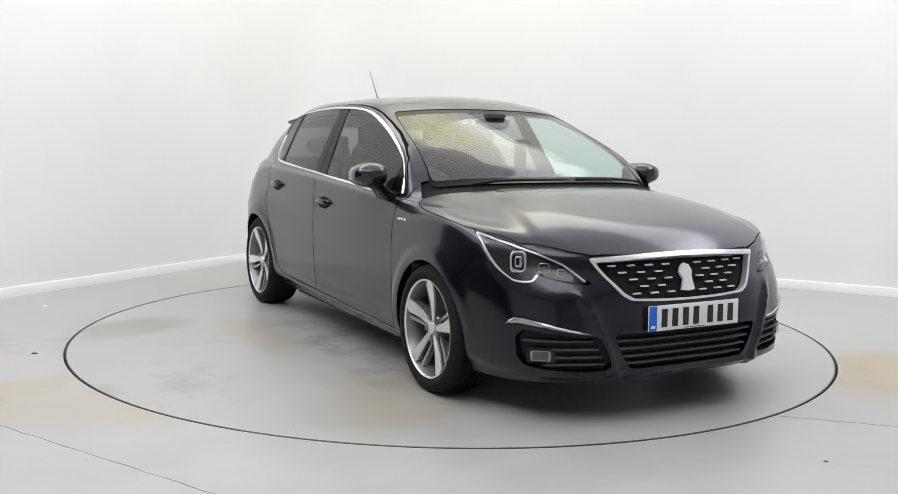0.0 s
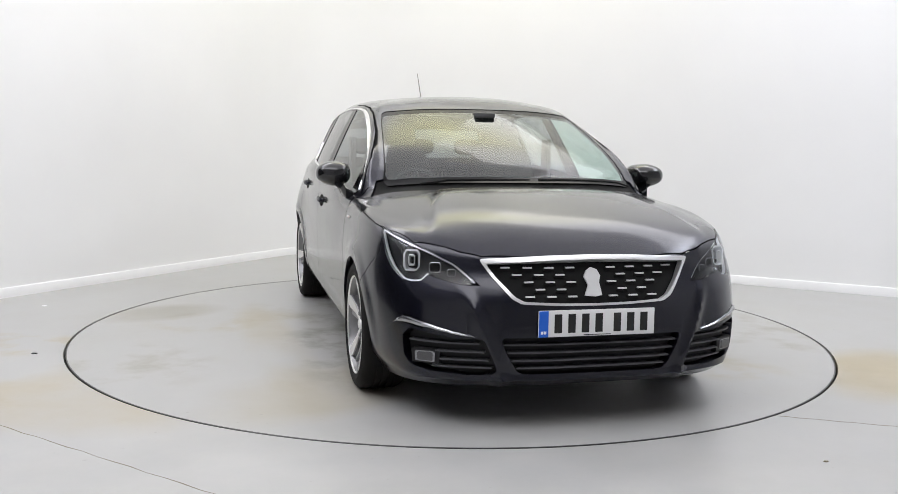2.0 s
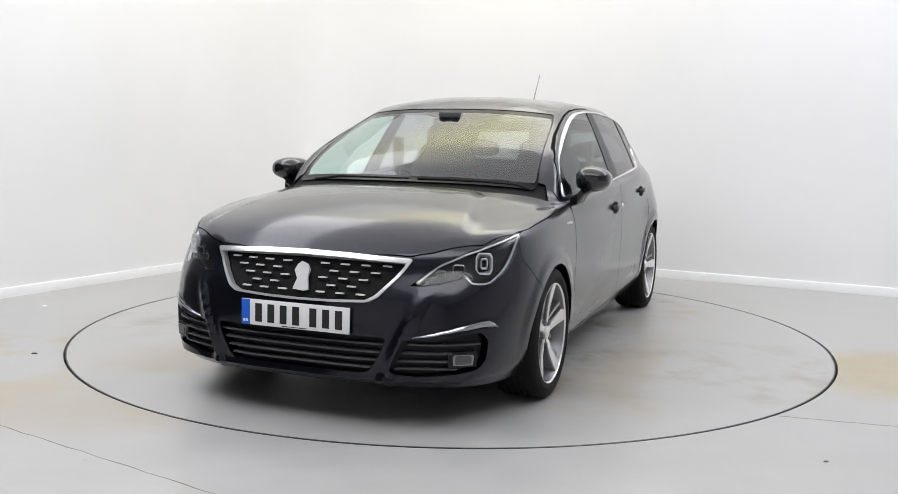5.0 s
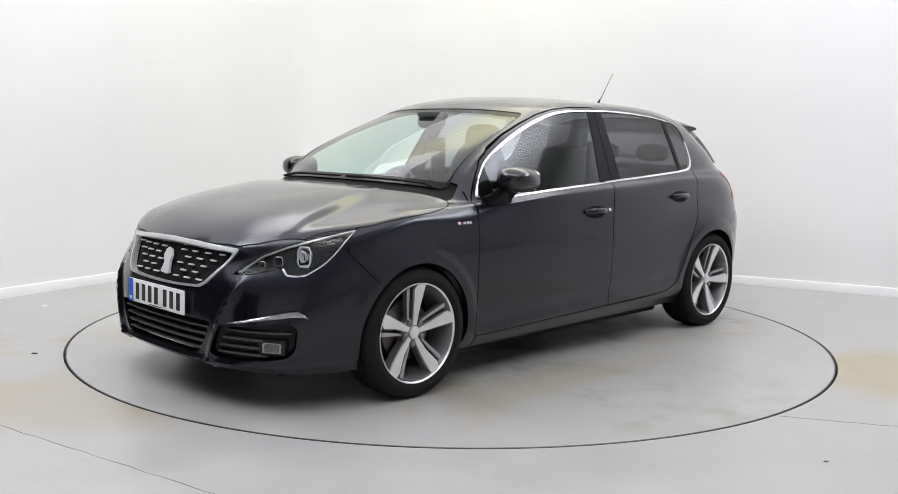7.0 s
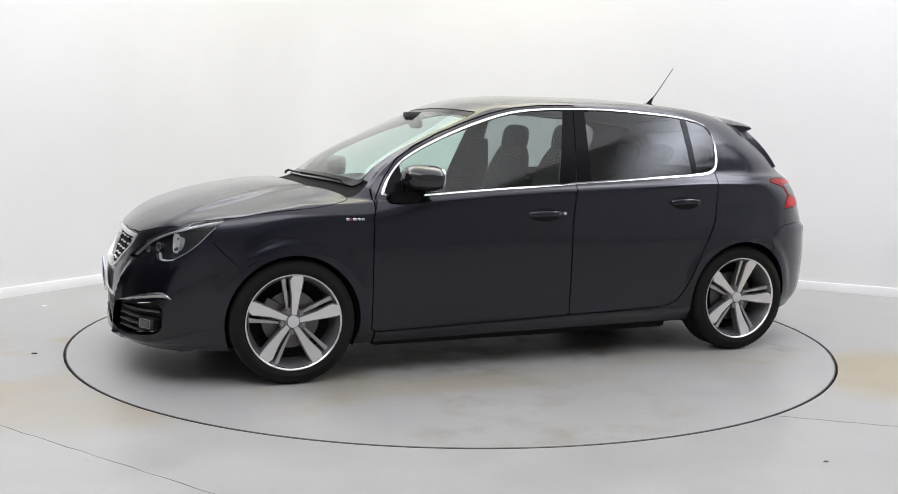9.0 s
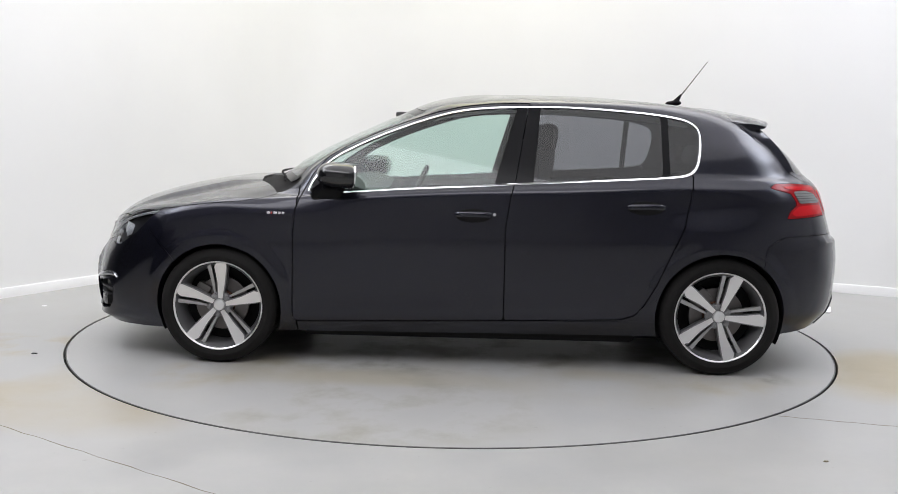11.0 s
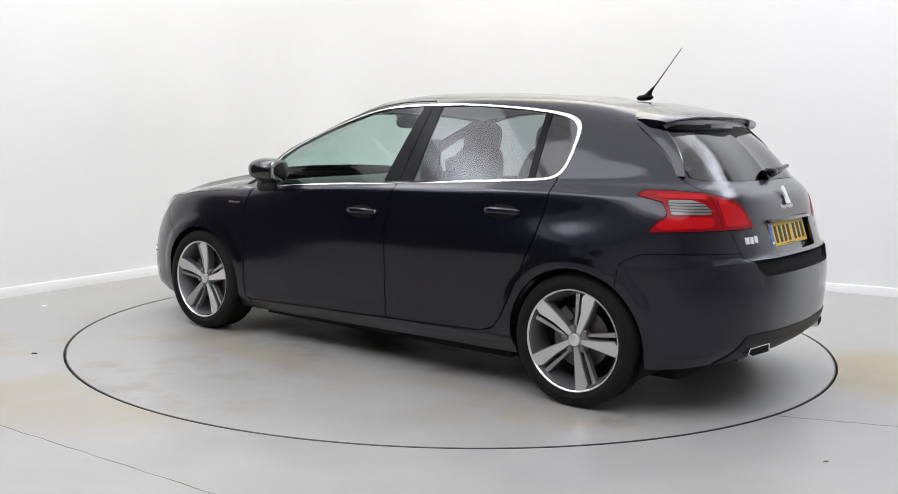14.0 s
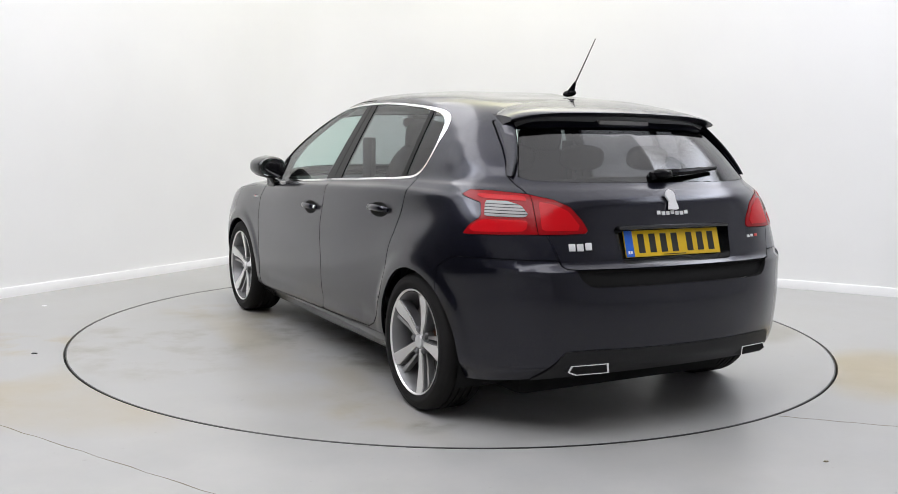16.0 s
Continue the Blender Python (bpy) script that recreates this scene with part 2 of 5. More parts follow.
def glow_panel(name, strength, colour):
    """A glowing disc that is brightest in its middle and fades out to its rim."""
    m = bpy.data.materials.new(name)
    m.use_nodes = True
    t = m.node_tree
    t.nodes.clear()
    out, mix = t.nodes.new("ShaderNodeOutputMaterial"), t.nodes.new("ShaderNodeMixShader")
    co, grad = t.nodes.new("ShaderNodeTexCoord"), t.nodes.new("ShaderNodeTexGradient")
    grad.gradient_type = "QUADRATIC_SPHERE"
    clear, glow = t.nodes.new("ShaderNodeBsdfTransparent"), t.nodes.new("ShaderNodeEmission")
    glow.inputs[0].default_value, glow.inputs[1].default_value = (*colour, 1), strength
    t.links.new(co.outputs["Object"], grad.inputs[0])
    t.links.new(grad.outputs["Fac"], mix.inputs[0])
    t.links.new(clear.outputs[0], mix.inputs[1])
    t.links.new(glow.outputs[0], mix.inputs[2])
    t.links.new(mix.outputs[0], out.inputs[0])
    return m


def build_glow_discs():
    """Unseen soft round discs added for highlights under the ceiling; they glow towards the floor."""
    warm = glow_panel("warm_highlight_glow", 3.2, (0.98, 0.95, 0.62))
    cool = glow_panel("cool_highlight_glow", 10.0, (0.84, 0.88, 1.0))
    for x, y, sx, sy, turn, mat, label in ((0.1, 1.9, 3.0, 1.3, 0, warm, "warm glowing oval added under the ceiling for soft highlights"), (4.6, -0.9, 1.1, 2.6, 20, cool, "cool white glowing oval added under the ceiling for soft highlights"),
                                           (-4.4, -2.2, 0.9, 2.2, -30, cool, "cool white glowing oval added under the ceiling for soft highlights")):
        bm = bmesh.new()
        lathe(bm, [(0.001, 0.0), (0.35, 0.0), (0.7, 0.0), (1.0, 0.0), (1.0, 0.012)], 40, "Z")
        ob = tagged(new("glow_disc", mesh_of("glow_disc", bm, mat)), label, "ceiling light", "soft ceiling lights")
        ob.matrix_basis = pose(x, y, CEILING - 0.16, 0, 0, turn) @ Matrix.Diagonal((sx, sy, 1, 1))


def build_debris():
    """Small flakes and a dark scrap that lie on the floor."""
    for x, y, size, mat, label in ((-2.259, -0.826, 0.016, GAPBLACK, "small dark scrap on the grey floor"), (-2.796, 0.541, 0.02, SKIRT, "small white paint flake on the grey floor"),
                                   (1.453, -2.316, 0.011, JOINT, "small brown flake on the grey floor")):
        bm = bmesh.new()
        n = 9
        lo = [bm.verts.new((math.cos(2 * math.pi * i / n) * size * random.uniform(.6, 1.2), math.sin(2 * math.pi * i / n) * size * random.uniform(.4, .9), 0)) for i in range(n)]
        hi = [bm.verts.new((v.co.x * .8, v.co.y * .8, 0.004)) for v in lo]
        bm.faces.new(hi)
        for i in range(n):
            bm.faces.new((lo[i], lo[(i + 1) % n], hi[(i + 1) % n], hi[i]))
        bmesh.ops.recalc_face_normals(bm, faces=bm.faces)
        ob = tagged(new("floor_flake", mesh_of("floor_flake", bm, mat)), label, "debris", "flakes on the floor")
        ob.matrix_basis = pose(x, y, 0.0)


build_room()
build_debris()
build_glow_discs()
turntable = build_turntable()


# ---------- the car's skin: feature lines from the nose's middle round one flank to the tail's middle ----------
def line_sill():
    return [(2.10, 0, .185), (2.09, .3, .185), (2.02, .55, .18), (1.90, .71, .175), (1.68, .80, .17), (1.31, .83, .17), (.95, .82, .17), (.5, .82, .175),
            (0, .82, .18), (-.6, .82, .185), (-1.0, .825, .19), (-1.31, .835, .20), (-1.66, .80, .215), (-1.85, .67, .24), (-1.965, .43, .265), (-2.00, 0, .27)]


def line_skirt():
    return [(2.135, 0, .24), (2.125, .3, .24), (2.065, .55, .24), (1.955, .73, .24), (1.70, .843, .25), (1.31, .875, .26), (.95, .874, .25), (.5, .874, .255),
            (0, .874, .26), (-.6, .875, .265), (-1.0, .876, .27), (-1.31, .885, .28), (-1.66, .84, .29), (-1.895, .69, .31), (-2.02, .43, .33), (-2.06, 0, .33)]


def line_rub():
    return [(2.14, 0, .38), (2.13, .3, .38), (2.075, .55, .38), (1.965, .74, .38), (1.71, .86, .39), (1.31, .89, .40), (.95, .888, .40), (.5, .888, .40),
            (0, .889, .40), (-.6, .890, .40), (-1.0, .892, .40), (-1.31, .897, .41), (-1.67, .85, .42), (-1.915, .695, .44), (-2.04, .43, .45), (-2.078, 0, .45)]


def line_hip():
    return [(2.128, 0, .53), (2.113, .3, .53), (2.048, .55, .54), (1.94, .735, .54), (1.71, .865, .55), (1.31, .898, .56), (.95, .893, .55), (.5, .894, .55),
            (0, .895, .55), (-.6, .896, .55), (-1.0, .898, .55), (-1.31, .905, .56), (-1.68, .852, .57), (-1.92, .695, .60), (-2.038, .43, .62), (-2.072, 0, .625)]


def line_flank():
    return [(2.085, 0, .645), (2.065, .3, .645), (1.99, .55, .65), (1.875, .735, .66), (1.68, .855, .67), (1.31, .897, .68), (.95, .893, .68), (.5, .897, .68),
            (0, .90, .68), (-.6, .90, .68), (-1.0, .905, .70), (-1.31, .912, .72), (-1.68, .85, .70), (-1.90, .69, .71), (-1.995, .43, .715), (-2.02, 0, .72)]


def line_crease():
    return [(2.04, 0, .735), (2.02, .3, .735), (1.935, .55, .755), (1.80, .725, .785), (1.62, .825, .80), (1.31, .866, .825), (.95, .878, .80), (.5, .888, .80),
            (0, .890, .81), (-.6, .889, .83), (-1.0, .878, .85), (-1.31, .866, .86), (-1.65, .82, .87), (-1.86, .675, .86), (-1.95, .43, .85), (-1.972, 0, .85)]


def line_belt():
    return [(1.87, 0, .838), (1.85, .3, .838), (1.76, .53, .836), (1.63, .69, .838), (1.45, .775, .852), (1.25, .825, .868), (.93, .848, .868), (.5, .866, .895),
            (0, .868, .925), (-.6, .863, .95), (-1.0, .853, .965), (-1.31, .835, .965), (-1.62, .785, .96), (-1.82, .655, .955), (-1.92, .43, .955), (-1.94, 0, .955)]


def line_shoulder():
    return [(1.48, 0, .925), (1.46, .3, .921), (1.41, .5, .909), (1.34, .635, .899), (1.25, .718, .894), (1.13, .78, .888), (.91, .828, .888), (.5, .846, .922),
            (0, .848, .952), (-.6, .842, .98), (-1.0, .832, 1.00), (-1.31, .81, 1.005), (-1.595, .762, 1.005), (-1.785, .645, 1.0), (-1.885, .43, 1.0), (-1.905, 0, 1.0)]


def line_glass_foot():
    return [(1.15, 0, .968), (1.13, .3, .966), (1.08, .50, .958), (1.03, .62, .948), (.99, .69, .938), (.95, .745, .925), (.86, .80, .905), (.5, .828, .942),
            (0, .828, .975), (-.6, .822, 1.008), (-1.0, .811, 1.028), (-1.31, .785, 1.035), (-1.56, .735, 1.038), (-1.74, .63, 1.036), (-1.845, .42, 1.036), (-1.865, 0, 1.036)]


def line_glass_low():
    return [(.965, 0, 1.075), (.95, .3, 1.073), (.91, .49, 1.066), (.88, .60, 1.058), (.86, .66, 1.05), (.835, .71, 1.042), (.785, .757, 1.035), (.43, .782, 1.045),
            (-.02, .79, 1.07), (-.6, .785, 1.095), (-1.0, .774, 1.115), (-1.29, .747, 1.12), (-1.52, .70, 1.12), (-1.69, .60, 1.115), (-1.78, .415, 1.115), (-1.80, 0, 1.115)]


def line_glass():
    return [(.76, 0, 1.185), (.745, .3, 1.182), (.715, .48, 1.174), (.695, .585, 1.167), (.68, .635, 1.16), (.665, .675, 1.153), (.635, .708, 1.146), (.34, .730, 1.155),
            (-.05, .742, 1.17), (-.6, .742, 1.19), (-1.0, .730, 1.205), (-1.27, .702, 1.205), (-1.48, .650, 1.20), (-1.625, .56, 1.195), (-1.705, .40, 1.195), (-1.73, 0, 1.195)]


def line_roof_rim():
    return [(.30, 0, 1.388), (.29, .28, 1.384), (.26, .44, 1.374), (.23, .52, 1.366), (.205, .56, 1.362), (.17, .588, 1.36), (.08, .615, 1.362), (-.06, .630, 1.372),
            (-.25, .64, 1.378), (-.65, .638, 1.38), (-1.0, .622, 1.362), (-1.22, .598, 1.340), (-1.40, .56, 1.318), (-1.51, .48, 1.308), (-1.555, .36, 1.308), (-1.575, 0, 1.308)]


def line_roof():
    return [(.17, 0, 1.428), (.16, .22, 1.425), (.14, .36, 1.416), (.11, .44, 1.409), (.085, .48, 1.406), (.05, .51, 1.405), (-.02, .53, 1.408), (-.14, .545, 1.419),
            (-.33, .552, 1.426), (-.68, .55, 1.426), (-.97, .535, 1.415), (-1.15, .51, 1.398), (-1.29, .47, 1.380), (-1.37, .39, 1.376), (-1.41, .28, 1.381), (-1.425, 0, 1.386)]


def line_crown():
    return [(-.02, 0, 1.456), (-.03, .12, 1.455), (-.045, .20, 1.453), (-.065, .245, 1.451), (-.085, .27, 1.450), (-.11, .285, 1.450), (-.16, .295, 1.451), (-.25, .30, 1.454),
            (-.40, .305, 1.457), (-.66, .303, 1.455), (-.87, .295, 1.442), (-1.00, .28, 1.429), (-1.10, .255, 1.418), (-1.16, .21, 1.413), (-1.19, .15, 1.412), (-1.20, 0, 1.412)]


def line_spine():
    return [(x, 0, 1.464 - 0.060 * (x + .45) ** 2) for x in (-.16, -.165, -.175, -.19, -.205, -.22, -.25, -.32, -.44, -.64, -.80, -.90, -.97, -1.01, -1.03, -1.04)]


def spline_periodic(P, knots, total, q):
    """Cubic through closed control points P (n, k) at the knots, sampled at q."""
    n = len(P)
    h = np.diff(np.append(knots, total))
    A = np.zeros((n, n))
    r = np.zeros_like(P)
    for i in range(n):
        a, c = h[i - 1], h[i]
        A[i, i - 1] += a
        A[i, i] += 2 * (a + c)
        A[i, (i + 1) % n] += c
        r[i] = 6 * ((P[(i + 1) % n] - P[i]) / c - (P[i] - P[i - 1]) / a)
    M = np.linalg.solve(A, r)
    i = np.clip(np.searchsorted(knots, q, side="right") - 1, 0, n - 1)
    j = (i + 1) % n
    d = (q - knots[i])[:, None]
    hh = h[i][:, None]
    e = hh - d
    return M[i] * e ** 3 / (6 * hh) + M[j] * d ** 3 / (6 * hh) + (P[i] / hh - M[i] * hh / 6) * e + (P[j] / hh - M[j] * hh / 6) * d


ARCH = {1.31: (0.331, 0.304), -1.31: (0.335, 0.305)}   # radius and height of the wheel arches


def body_skin(step_u=0.018, step_v=0.018):
    """The closed skin as a grid: points (rows, columns, 3), columns running once round the car."""
    lines = [f() for f in (line_sill, line_skirt, line_rub, line_hip, line_flank, line_crease, line_belt, line_shoulder, line_glass_foot, line_glass_low, line_glass, line_roof_rim, line_roof, line_crown, line_spine)]
    L = np.array(lines, float)
    back = L[:, -2:0:-1] * np.array((1, -1, 1))
    full = np.concatenate([L, back], 1)                       # loops all round, 30 stations
    hip = full[3]
    gaps = np.linalg.norm(np.roll(hip, -1, 0) - hip, axis=1)
    gaps = np.maximum(gaps, 0.12)
    knots = np.concatenate([[0], np.cumsum(gaps)[:-1]])
    total = gaps.sum()
    q = np.linspace(0, total, int(total / step_u) // 2 * 2 + 1)[:-1]
    loops = np.array([spline_periodic(p, knots, total, q) for p in full])   # (14, nu, 3)
    # across the loops: local cubics with knots by mean spacing
    dist = np.linalg.norm(np.diff(loops, axis=0), axis=2).mean(1)
    vk = np.concatenate([[0], np.cumsum(dist)])
    rows, level = [], []
    for k in range(len(vk) - 1):
        n = max(2, int(dist[k] / step_v))
        p1, p2 = loops[k], loops[k + 1]
        t1 = (loops[k + 1] - loops[max(k - 1, 0)]) / (vk[k + 1] - vk[max(k - 1, 0)]) * dist[k]
        t2 = (loops[min(k + 2, len(vk) - 1)] - loops[k]) / (vk[min(k + 2, len(vk) - 1)] - vk[k]) * dist[k]
        for s in np.arange(n) / n:
            level.append(k + s)
            rows.append((2 * s ** 3 - 3 * s ** 2 + 1) * p1 + (s ** 3 - 2 * s ** 2 + s) * t1 + (-2 * s ** 3 + 3 * s ** 2) * p2 + (s ** 3 - s ** 2) * t2)
    rows.append(loops[-1])
    level.append(len(vk) - 1.0)
    rows, level = np.array(rows), np.array(level)
    # the bonnet's raised middle, which ends in a ridge along each side
    edge = np.interp(rows[..., 0], [1.15, 1.55, 1.85], [0.40, 0.55, 0.61])
    side = np.clip((np.abs(rows[..., 1]) - edge) / 0.065, 0, 1)
    lift = 1 - side * side * (3 - 2 * side)
    ends = np.clip((1.98 - rows[..., 0]) / 0.35, 0, 1) * np.clip((rows[..., 0] - 1.12) / 0.2, 0, 1)
    bonnet = (level[:, None] > 5.0) & (level[:, None] < 8.3) & (rows[..., 0] > 1.0)
    rows[..., 2] += np.where(bonnet, 0.020 * lift * ends, 0)
    # the bumper's slanting ridge beside each intake, and the chin below
    w = np.where(q > total / 2, total - q, q)[None, :]
    z = rows[..., 2]
    nose = (level[:, None] < 4.6) & (rows[..., 0] > 1.6)
    along = np.clip((0.58 - z) / 0.36, 0, 1)
    ridge = np.exp(-((w - (0.555 - 0.150 * along)) / 0.024) ** 2) * np.clip((0.60 - z) / 0.10, 0, 1)
    chin = np.exp(-((z - 0.212) / 0.016) ** 2) * np.clip((0.95 - w) / 0.2, 0, 1)
    rows[..., 0] += np.where(nose, 0.021 * ridge + 0.020 * chin, 0)
    # flares round the wheel arches, and the hollow along the foot of the doors
    flank = np.abs(rows[..., 1]) > 0.6
    for ax, (ar, az) in ARCH.items():
        out = np.clip((np.hypot(rows[..., 0] - ax, rows[..., 2] - az) - ar - 0.042) / 0.036, 0, 1)
        rise = (1 - out * out * (3 - 2 * out)) * np.clip((rows[..., 2] - 0.24) / 0.2, 0, 1)
        rows[..., 1] += np.where(flank, np.sign(rows[..., 1]) * 0.009 * rise, 0)
    doors = np.clip((0.90 - rows[..., 0]) / 0.15, 0, 1) * np.clip((rows[..., 0] + 0.88) / 0.15, 0, 1)
    foot = np.exp(-((rows[..., 2] - 0.325 + 0.03 * rows[..., 0]) / 0.034) ** 2)
    rows[..., 1] -= np.where(flank, np.sign(rows[..., 1]) * 0.007 * foot * doors, 0)
    # the shoulder: the flank stands up to the belt line and turns in above it
    up = np.clip((level[:, None] - 5.0) / 1.0, 0, 1)
    over = np.clip((level[:, None] - 6.05) / 0.4, 0, 1)
    ledge = up * up * (3 - 2 * up) * (1 - over * over * (3 - 2 * over))
    ends = np.clip((0.95 - rows[..., 0]) / 0.5, 0, 1) * np.clip((rows[..., 0] + 1.72) / 0.4, 0, 1)
    rows[..., 1] += np.where(flank, np.sign(rows[..., 1]) * 0.0085 * ledge * ends, 0)
    # the roof falls a little earlier towards the tail
    fall = np.interp(rows[..., 0], [-1.35, -0.95, -0.5, -0.15, 0.1], [0, -0.009, -0.008, -0.001, 0.002])
    rows[..., 2] += fall * np.clip(level[:, None] - 11.2, 0, 1)
    # the rear bumper's ledge under the tailgate
    tail = (level[:, None] < 5.0) & (rows[..., 0] < -1.6) & (rows[..., 2] < 0.708)
    ledge = np.clip((rows[..., 2] - 0.60) / 0.085, 0, 1) ** 2 * np.clip((-1.62 - rows[..., 0]) / 0.25, 0, 1)
    rows[..., 0] -= np.where(tail, 0.016 * ledge, 0)
    wrap = np.where(q > total / 2, q - total, q)
    return rows, wrap, level


# ---------- materials of the car ----------
def car_paint():
    m = material("dark_blue_grey_metallic_paint", (0.011, 0.0115, 0.023), 0.37, 0.85, 1.0, 0.0)
    n, l, b = nodes_of(m)
    flake = noise_node(m, 900, 1)
    r = ramp(m, flake.outputs["Fac"], [(0.35, (0.0056, 0.0058, 0.0104)), (0.7, (0.0155, 0.0160, 0.0285))])
    l.new(r.outputs[0], b.inputs["Base Color"])
    dust = noise_node(m, 7, 5)
    rr = ramp(m, dust.outputs["Fac"], [(0.3, (0.09, 0.09, 0.09)), (0.8, (0.15, 0.15, 0.15))])
    l.new(rr.outputs[0], b.inputs["Coat Roughness"])
    b.inputs["Coat IOR"].default_value = 1.50
    return m


def sheet_glass(name, tint, gloss=0.02, mirror=0.08):
    """A pane: clear with a tint, and mirroring at a glance."""
    m = bpy.data.materials.new(name)
    m.use_nodes = True
    t = m.node_tree
    t.nodes.clear()
    out = t.nodes.new("ShaderNodeOutputMaterial")
    mix = t.nodes.new("ShaderNodeMixShader")
    clear = t.nodes.new("ShaderNodeBsdfTransparent")
    shine = t.nodes.new("ShaderNodeBsdfGlossy")
    glance = t.nodes.new("ShaderNodeLayerWeight")
    glance.inputs["Blend"].default_value = 0.5
    power = t.nodes.new("ShaderNodeMath")
    power.operation = "POWER"
    power.inputs[1].default_value = 5.0
    fres = t.nodes.new("ShaderNodeMapRange")
    fres.inputs["To Min"].default_value, fres.inputs["To Max"].default_value = mirror, 1.0
    t.links.new(glance.outputs["Facing"], power.inputs[0])
    t.links.new(power.outputs[0], fres.inputs["Value"])
    clear.inputs["Color"].default_value = (*tint, 1)
    shine.inputs["Roughness"].default_value = gloss
    shine.inputs["Color"].default_value = (1, 1, 1, 1)
    t.links.new(fres.outputs[0], mix.inputs[0])
    t.links.new(clear.outputs[0], mix.inputs[1])
    t.links.new(shine.outputs[0], mix.inputs[2])
    t.links.new(mix.outputs[0], out.inputs[0])
    return m


def grained(name, colour, rough, scale=220, depth=0.15):
    m = material(name, colour, rough)
    tex = noise_node(m, scale, 3)
    bump(m, tex.outputs["Fac"], depth, 0.001)
    return m


PAINT = car_paint()
GLASS = sheet_glass("green_tinted_glass", (0.71, 0.84, 0.80))
DARKGLASS = sheet_glass("privacy_glass", (0.40, 0.41, 0.435), 0.02, 0.05)
SIDEGLASS = sheet_glass("green_tinted_door_glass", (0.71, 0.84, 0.80), 0.02, 0.05)
LENS = sheet_glass("clear_lamp_lens", (0.93, 0.95, 0.96), 0.02, 0.04)
TAILGLASS = sheet_glass("dark_tailgate_glass", (0.23, 0.235, 0.25), 0.03, 0.06)
CHROME = material("bright_chrome", (0.86, 0.86, 0.87), 0.12, 1.0)
SATIN = material("satin_chrome", (0.82, 0.82, 0.82), 0.32, 0.75)
GLOSSBLACK = material("gloss_black_plastic", (0.008, 0.008, 0.009), 0.12, 0.0, 0.6)
PILLARBLACK = material("black_pillar_film", (0.005, 0.005, 0.006), 0.15, 0.0, 0.0, 0.12)
PLASTIC = grained("grained_black_plastic", (0.010, 0.010, 0.011), 0.5)
PLASTIC.node_tree.nodes["Principled BSDF"].inputs["Specular IOR Level"].default_value = 0.3
INNER = material("black_body_lining", (0.011, 0.011, 0.011), 0.8, spec=0.15)
RUBBER = grained("tyre_rubber", (0.0085, 0.0078, 0.0075), 0.8, 90, 0.25)
RUBBER.node_tree.nodes["Principled BSDF"].inputs["Specular IOR Level"].default_value = 0.25
ALLOY = material("machined_alloy", (0.82, 0.81, 0.80), 0.34, 0.85)
ALLOYGREY = material("grey_painted_alloy", (0.25, 0.25, 0.255), 0.38, 0.7)
ALLOYMID = material("mid_grey_alloy", (0.42, 0.42, 0.42), 0.35, 0.8)
DISCMETAL = material("brake_disc_steel", (0.16, 0.15, 0.145), 0.45, 1.0)
RUST = material("brown_rusted_hub", (0.11, 0.05, 0.03), 0.7)
RED = material("red_lamp_plastic", (0.52, 0.005, 0.010), 0.14, 0.0, 0.0, 0.22)
DARKRED = material("deep_red_lamp_plastic", (0.27, 0.003, 0.006), 0.14, 0.0, 0.0, 0.25)
CLEAR = material("ribbed_clear_lamp_plastic", (0.21, 0.205, 0.205), 0.2, 0.3, 0.1)
PLATEW = material("white_number_plate", (0.80, 0.80, 0.80), 0.35)
PLATEY = material("yellow_number_plate", (0.80, 0.52, 0.01), 0.35)
PLATEB = material("blue_plate_band", (0.01, 0.12, 0.62), 0.35)
INKBLACK = material("black_plate_characters", (0.012, 0.012, 0.012), 0.5)
WHITEINK = material("white_print", (0.85, 0.85, 0.85), 0.5)
REDINK = material("red_badge_enamel", (0.45, 0.02, 0.02), 0.3)
CLOTH = grained("dark_seat_cloth", (0.024, 0.025, 0.026), 0.9, 400, 0.3)
DASH = grained("dark_dashboard_foam", (0.055, 0.055, 0.056), 0.7, 300, 0.2)
LINING = grained("pale_headlining_cloth", (0.42, 0.42, 0.40), 0.9, 300, 0.15)
REFLECTOR = material("lamp_reflector", (0.80, 0.81, 0.83), 0.3, 0.6)
SLAT = material("grey_edged_slat_plastic", (0.055, 0.055, 0.06), 0.35)
RUNSILVER = material("ribbed_silver_lamp", (0.42, 0.43, 0.45), 0.22, 0.9)
DASHSILVER = material("bright_silver_plastic", (0.78, 0.78, 0.78), 0.3, 0.25)
TUBEGREY = material("grey_lamp_tube", (0.30, 0.30, 0.315), 0.25, 0.8)
FOGGLASS = material("grey_fog_lamp_glass", (0.12, 0.12, 0.125), 0.1, 0.8)
LAMPDARK = material("black_lamp_bowl", (0.008, 0.008, 0.009), 0.35, spec=0.2)
MIRROR = material("mirror_glass", (0.85, 0.87, 0.88), 0.02, 1.0)

car = new("car")
tagged(car, "dark blue-grey five-door hatchback with chrome window trim on a turntable", "car")


